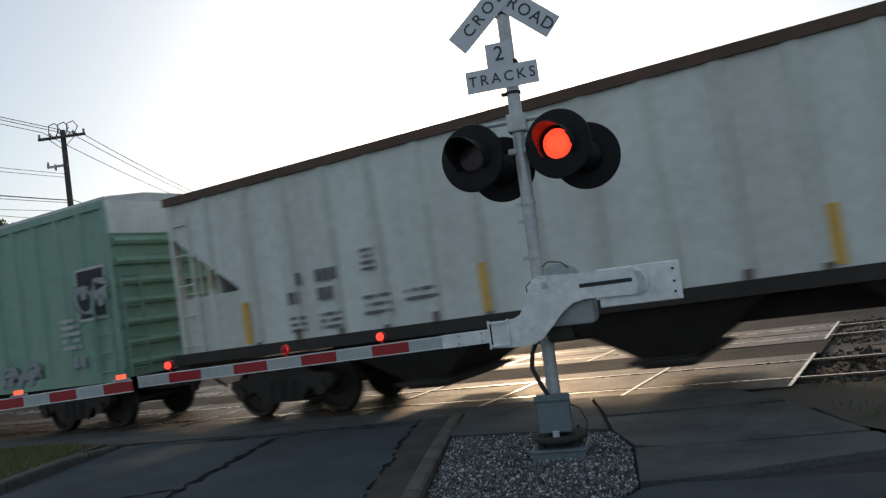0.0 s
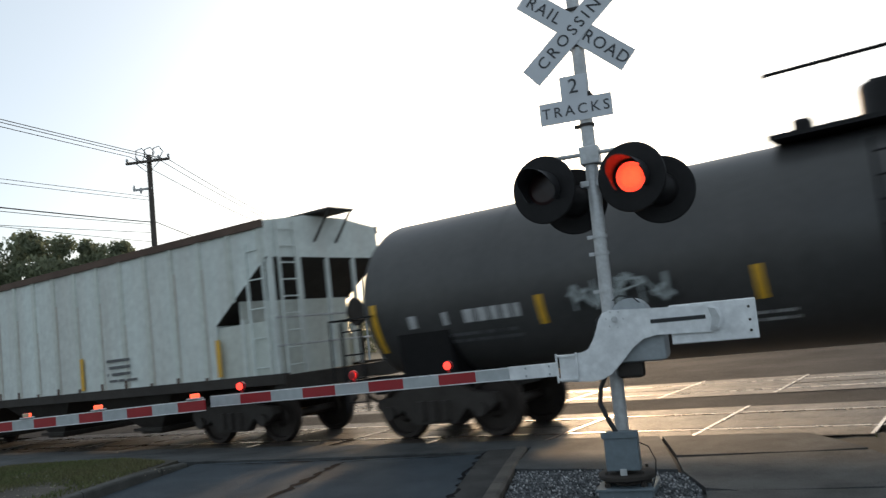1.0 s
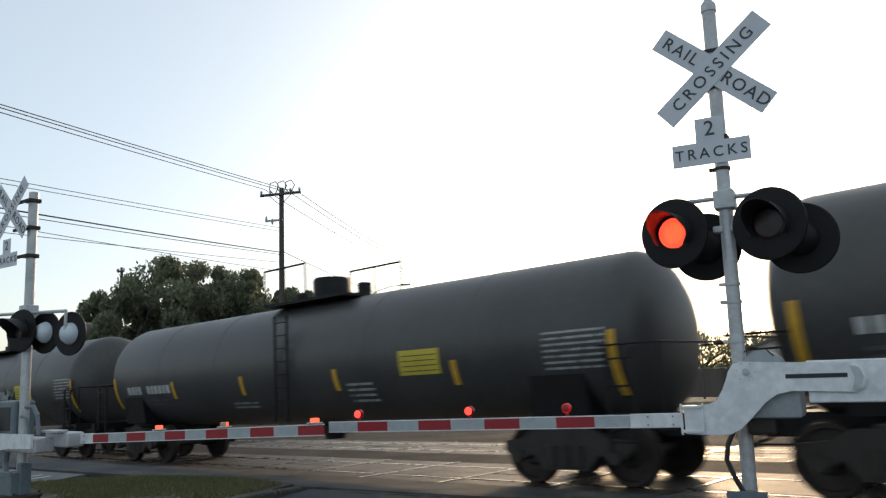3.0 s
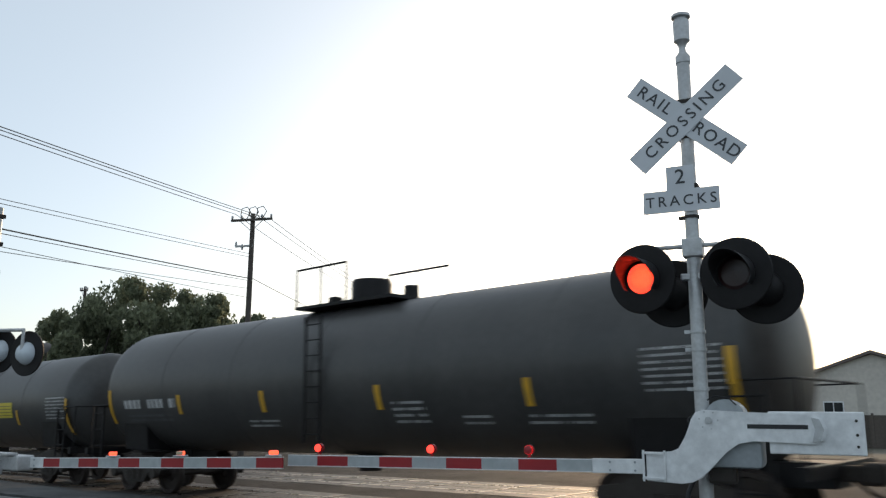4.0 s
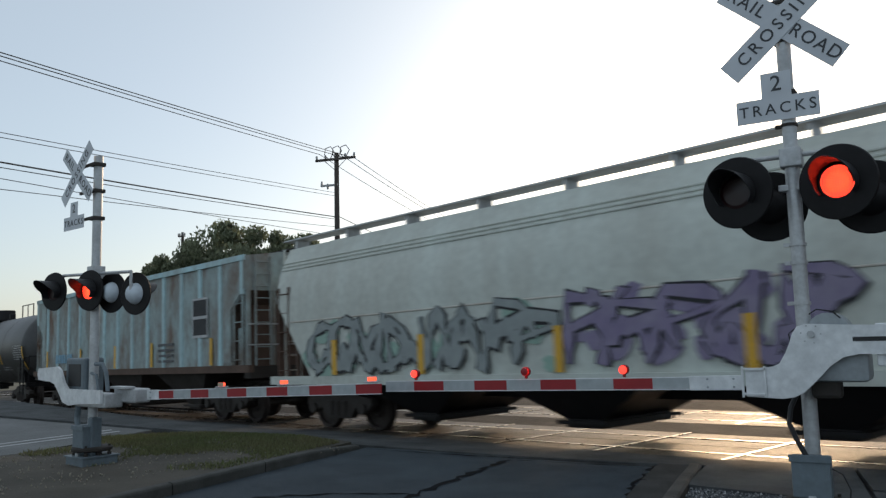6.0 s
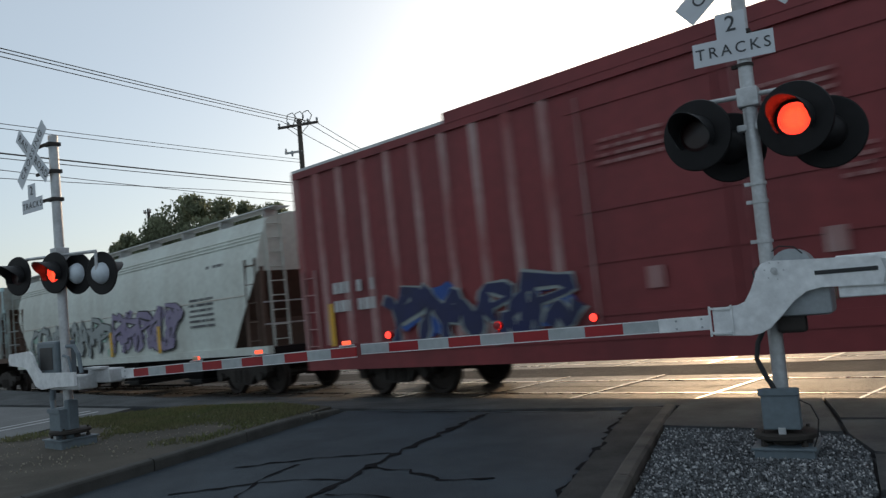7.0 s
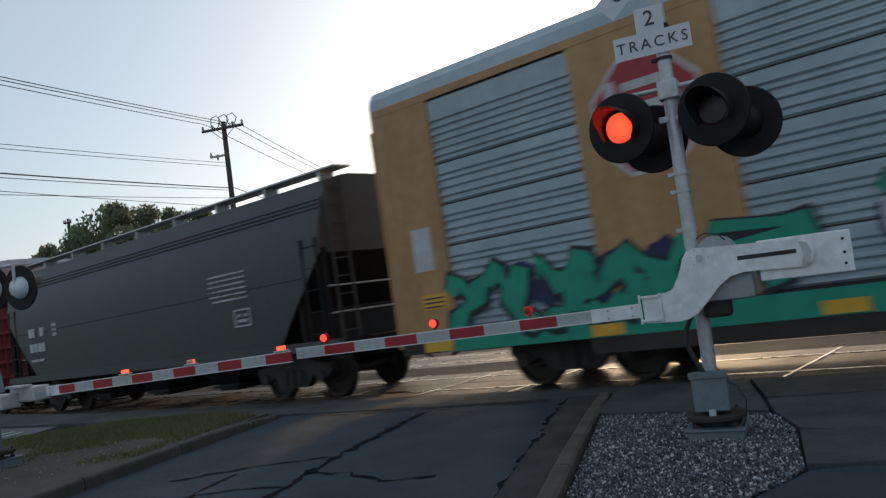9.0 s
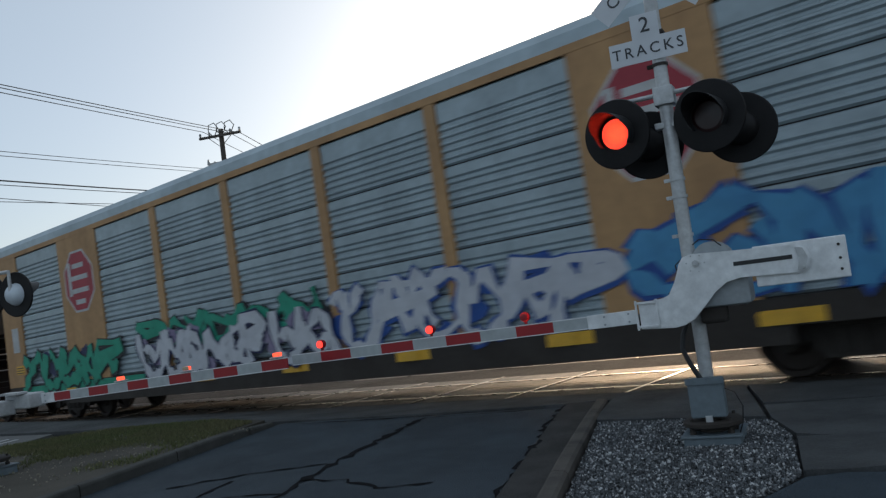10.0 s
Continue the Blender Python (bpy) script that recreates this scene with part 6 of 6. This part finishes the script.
def utility_pole(x, y, height, arms):
    p = thing("utility_pole", "dark weathered wooden utility pole with crossarm", "utility pole", pose(x, y, ground_z(x, y) - 0.15, 0, 0, 27))
    bm = bmesh.new()
    rod(bm, (0, 0, 0), (0, 0, height), 0.17, 12, 0.12)
    part("pole", bm, M["wood"], p, smooth=True)
    for k, (dz, w) in enumerate(arms):
        bm = bmesh.new()
        box(bm, -w, w, -0.20, -0.09, height - dz - 0.06, height - dz + 0.06)
        path_rod(bm, [(-w * 0.6, -0.14, height - dz), (0, -0.14, height - dz - 0.6), (w * 0.6, -0.14, height - dz)], 0.02, 5)
        part("crossarm", bm, M["wood"], p)
        for sx in (-w * 0.95, -w * 0.5, w * 0.5, w * 0.95):
            bm = bmesh.new()
            lathe(bm, [(0.03, 0.0), (0.07, 0.06), (0.05, 0.1), (0.07, 0.14), (0.03, 0.2), (0.0, 0.21)], Matrix.Translation((sx, -0.14, height - dz + 0.06)), 8)
            part("insulator", bm, M["porcelain"], p)
    if arms[0][1] > 1:
        bm = bmesh.new()
        for sx in (-0.45, 0.0, 0.45):
            path_rod(bm, [(sx, 0, height - 0.3), (sx - 0.25, 0, height - 0.05), (sx - 0.2, 0, height + 0.3), (sx + 0.1, 0, height + 0.38), (sx + 0.3, 0, height + 0.1), (sx + 0.1, 0, height - 0.25)], 0.025, 5)
        part("jumper_wires", bm, M["cable"], p)
        bm = bmesh.new()
        box(bm, -0.9, 0.1, -0.10, 0.0, height - 1.75, height - 1.65)
        lathe(bm, [(0.04, 0), (0.07, 0.12), (0.04, 0.3)], Matrix.Translation((-0.85, -0.05, height - 1.75)), 8)
        lathe(bm, [(0.04, 0), (0.07, 0.12), (0.04, 0.3)], Matrix.Translation((-0.5, -0.05, height - 1.9)), 8)
        part("cutout", bm, M["porcelain"], p)
    return p


PX, PY, _ = far(54.3, 42)
utility_pole(PX, PY, 12.3, ((0.35, 1.15),))
QX, QY, _ = far(64.75, 72)
utility_pole(QX, QY, 12.75, ((0.35, 0.35),))


def wire(a, b, sag, r=0.012):
    bm = bmesh.new()
    pts = []
    for k in range(19):
        s = k / 18
        pts.append((a[0] + (b[0] - a[0]) * s, a[1] + (b[1] - a[1]) * s, a[2] + (b[2] - a[2]) * s - sag * 4 * s * (1 - s)))
    path_rod(bm, pts, r, 5)
    tagged(part("overhead_wire", bm, M["cable"]), "thin black overhead wire strung between poles", "wire", "overhead wires")


DX, DY = 8.5, -16.4
for off, z, zl, sag, r in ((-1.0, 11.5, 9.06, 0.15, 0.017), (0.55, 11.15, 8.53, 0.15, 0.017), (1.05, 11.1, 8.4, 0.15, 0.017)):
    ox, oy = off * 0.89, off * 0.46
    wire((PX + ox, PY + oy, z), (PX + 2.2 * DX + ox, PY + 2.2 * DY + oy, zl), sag, r)
    wire((PX + ox, PY + oy, z), (PX - 2.6 * DX + ox, PY - 2.6 * DY + oy, z - 1.5), 0.9, r)
for z, zl, sag, r in ((9.35, 6.37, 0.15, 0.012), (9.18, 6.26, 0.15, 0.012), (8.08, 6.04, 0.2, 0.026), (7.96, 5.86, 0.2, 0.014), (7.09, 5.99, 0.15, 0.012), (7.56, 4.94, 0.15, 0.012)):
    wire((PX, PY, z), (PX + 2.2 * DX, PY + 2.2 * DY, zl), sag, r)
wire((PX, PY, 8.15), (PX - 2.6 * DX, PY - 2.6 * DY, 7.0), 0.8, 0.02)


def street_lamp(az, d, height, reach):
    x, y, _ = far(az, d)
    p = thing("street_lamp", "slim grey street lamp with a curved arm", "street lamp", pose(x, y, ground_z(x, y) - 0.12, 0, 0, 40))
    bm = bmesh.new()
    rod(bm, (0, 0, 0), (0, 0, height), 0.09, 10, 0.06)
    part("pole", bm, M["grey_box"], p)
    bm = bmesh.new()
    path_rod(bm, [(0, 0, height - 0.1), (reach * 0.3, 0, height + 0.5), (reach * 0.65, 0, height + 0.8), (reach, 0, height + 0.9)], 0.04, 6)
    part("lamp_arm", bm, M["grey_box"], p)
    bm = bmesh.new()
    box(bm, reach - 0.1, reach + 0.6, -0.14, 0.14, height + 0.84, height + 0.98, 0.04)
    part("lamp_head", bm, M["grey_box"], p)


street_lamp(48.4, 62, 8.6, 2.8)


def slim_pole(az, d, height):
    x, y, _ = far(az, d)
    p = thing("slim_pole", "thin grey steel pole beyond the tracks", "pole", pose(x, y, ground_z(x, y) - 0.12))
    part("pole", rod(bmesh.new(), (0, 0, 0), (0, 0, height), 0.055, 10, 0.035), M["grey_box"], p, smooth=True)
    part("foot_plate", box(bmesh.new(), -0.14, 0.14, -0.14, 0.14, 0.0, 0.16, 0.01), M["steel"], p)
    part("cap", rod(bmesh.new(), (0, 0, height - 0.02), (0, 0, height + 0.06), 0.06, 10, 0.02), M["steel"], p)


slim_pole(40.5, 38, 6.3)


def tree(x, y, height, spread, seed, leaves=9000, low=0.25):
    rng = random.Random(seed)
    t = thing("tree", "broad dark green leafy tree behind the tracks", "tree", pose(x, y, ground_z(x, y) - 0.15))
    bm = bmesh.new()
    rod(bm, (0, 0, 0), (0, 0, height * 0.42), 0.34, 10, 0.24)
    tips = []
    for k in range(9):
        a = k * 0.7 + rng.uniform(-0.2, 0.2)
        r, z = spread * rng.uniform(0.35, 0.75), height * rng.uniform(0.5, 0.85)
        rod(bm, (0, 0, height * rng.uniform(0.25, 0.42)), (r * math.cos(a), r * math.sin(a), z), 0.14, 6, 0.04)
        tips.append((r * math.cos(a), r * math.sin(a), z))
    part("trunk", bm, M["bark"], t)
    clumps = []
    for k in range(70):
        a, q = rng.uniform(0, 6.28), rng.random() ** 0.5
        zz = rng.uniform(low, 1.0)
        rr = spread * q * math.sqrt(max(0.05, 1 - ((zz - 0.5) / 0.55) ** 2))
        clumps.append((rr * math.cos(a), rr * math.sin(a), height * zz * (0.86 + 0.12 * rng.random()), spread * rng.uniform(0.10, 0.24)))
    verts, faces = [], []
    for _ in range(leaves):
        cx, cy, cz, cr = rng.choice(clumps)
        d = Vector((rng.gauss(0, 1), rng.gauss(0, 1), rng.gauss(0, 0.8))).normalized() * cr * rng.uniform(0.45, 1.05)
        p = Vector((cx, cy, cz)) + d
        s = rng.uniform(0.08, 0.21)
        e = Euler((rng.uniform(0, 6), rng.uniform(0, 6), rng.uniform(0, 6))).to_matrix()
        i = len(verts)
        verts += [tuple(p + e @ Vector(v)) for v in ((-s, 0, 0), (0, -s * 0.5, s * 0.1), (s, 0, 0), (0, s * 0.5, s * 0.1))]
        faces.append((i, i + 1, i + 2, i + 3))
    me = bpy.data.meshes.new("crown")
    me.from_pydata(verts, [], faces)
    me.materials.append(M["leaf"])
    ob = new("crown", me)
    ob.parent = t
    return t


for az, d, h, sp, sd in ((64.0, 56, 9.6, 4.4, 1), (60.6, 57, 10.9, 5.4, 2), (56.8, 58, 10.4, 5.0, 3), (53.8, 60, 9.6, 3.0, 4), (66.4, 60, 7.2, 3.6, 5), (58.6, 62, 10.2, 5.0, 6)):
    x, y, _ = far(az, d)
    tree(x, y, h, sp, sd, 30000, 0.12)
for az, d, h, sp, sd in ((8.6, 70, 5.6, 4.5, 11), (21.5, 85, 5.4, 5, 12), (25.5, 90, 5.6, 5.5, 13), (17.2, 95, 6.4, 5, 14), (34, 110, 5.5, 6, 15), (41, 105, 5.5, 6, 16), (47, 110, 6, 6, 17), (11.6, 90, 6.0, 5, 18), (29.5, 100, 4.8, 5, 19), (2, 80, 6, 5, 20), (-8, 70, 7, 5, 21)):
    x, y, _ = far(az, d)
    tree(x, y, h, sp, sd, 5000, 0.1)


def house(az, d, w, dep, eave, ridge, turn, gable):
    x, y, _ = far(az, d)
    h = thing("house", "pale two-storey house with a dark shingle roof", "house", pose(x, y, ground_z(x, y) - 0.12, 0, 0, turn))
    bm = bmesh.new()
    prism(bm, [(-w / 2, 0), (w / 2, 0), (w / 2, eave), (0, ridge), (-w / 2, eave)], -dep / 2, dep / 2, "y")
    part("wall", bm, M["house_wall"], h)
    for s in (-1, 1):
        bm = bmesh.new()
        prism(bm, [(0, ridge + 0.05), (0, ridge + 0.25), (s * (w / 2 + 0.5), eave - 0.05), (s * (w / 2 + 0.5), eave - 0.25)], -dep / 2 - 0.4, dep / 2 + 0.4, "y")
        part("roof", bm, M["shingles"], h)
    for wx in (-w * 0.28, w * 0.2):
        for wz in (1.2, 3.9):
            if wz + 1.2 > eave + 0.4:
                continue
            f = part("window", box(bmesh.new(), wx - 0.6, wx + 0.6, -dep / 2 - 0.05, -dep / 2 + 0.02, wz, wz + 1.3), M["white_al"], h)
            for px in (-0.28, 0.28):
                part("pane", box(bmesh.new(), wx + px - 0.25, wx + px + 0.25, -dep / 2 - 0.07, -dep / 2 - 0.03, wz + 0.08, wz + 1.22), M["window"], f)


house(12.6, 62, 8.5, 9, 4.0, 5.4, 8, True)
house(18.5, 68, 10, 9, 2.9, 4.4, 12, True)
house(6.0, 66, 9, 9, 3.0, 4.6, -5, True)

# pale boundary fence before the houses
fence = thing("fence", "long weathered wooden board fence beyond the tracks", "fence", pose(-38, 46, -0.35))
for k in range(34):
    bm = bmesh.new()
    box(bm, 1.6 * k + 0.04, 1.6 * k + 1.56, -0.02, 0.02, 0.1, 1.75)
    part("board", bm, M["fence"], fence)
    part("post", box(bmesh.new(), 1.6 * k - 0.05, 1.6 * k + 0.05, -0.06, 0.06, 0, 1.85), M["fence"], fence)


# ---- what moves ----
FLASH = (0.2, 0.8, 1.38, 1.93, 2.55, 3.15, 3.75, 4.35, 4.93, 5.55, 6.15, 6.8, 7.4, 7.95, 8.62, 9.2, 9.72)


def flash_rows(base, start_lit):
    """The unit turns its lit face to the front and away again at each change."""
    rows, turn, lit = [(0.0, base if start_lit else base @ Matrix.Rotation(math.pi, 4, "Z"))], 0.0 if start_lit else math.pi, start_lit
    for t in FLASH:
        f = round(t * FPS)
        for k in range(4):
            rows.append(((f - 1 + k) / FPS, base @ Matrix.Rotation(turn + math.pi * k / 3, 4, "Z")))
        turn += math.pi
    rows.append((10.0, base @ Matrix.Rotation(turn, 4, "Z")))
    return rows


def motions():
    for car, lead in CARS:
        rows = []
        for k in range(101):
            x = lead - SPEED * k / 10
            rows.append((k / 10, Matrix.Translation((x, TRACK_Y, GRADE * (x + 3.3))) @ Matrix.Rotation(-math.atan(GRADE), 4, "Y")))
        walk(car, rows)
    for n, w in enumerate(WHEELSETS):
        at = w.matrix_basis.copy()
        walk(w, [(k / FPS, at @ Matrix.Rotation(-SPEED * k / FPS / 0.46 + n, 4, "Y")) for k in range(301)])
    for units, arms, mid_first in ((NEAR_UNITS, NEAR_ARM, False), (FAR_UNITS, FAR_ARM, True)):
        for unit, lit in zip(units, (False, True)):
            walk(unit, flash_rows(unit.matrix_basis.copy(), lit))
    walk(NEAR_ARM[0], flash_rows(NEAR_ARM[0].matrix_basis.copy(), True))
    walk(NEAR_ARM[1], flash_rows(NEAR_ARM[1].matrix_basis.copy(), False))
    walk(FAR_ARM[1], flash_rows(FAR_ARM[1].matrix_basis.copy(), True))
    walk(FAR_ARM[0], flash_rows(FAR_ARM[0].matrix_basis.copy(), False))


motions()
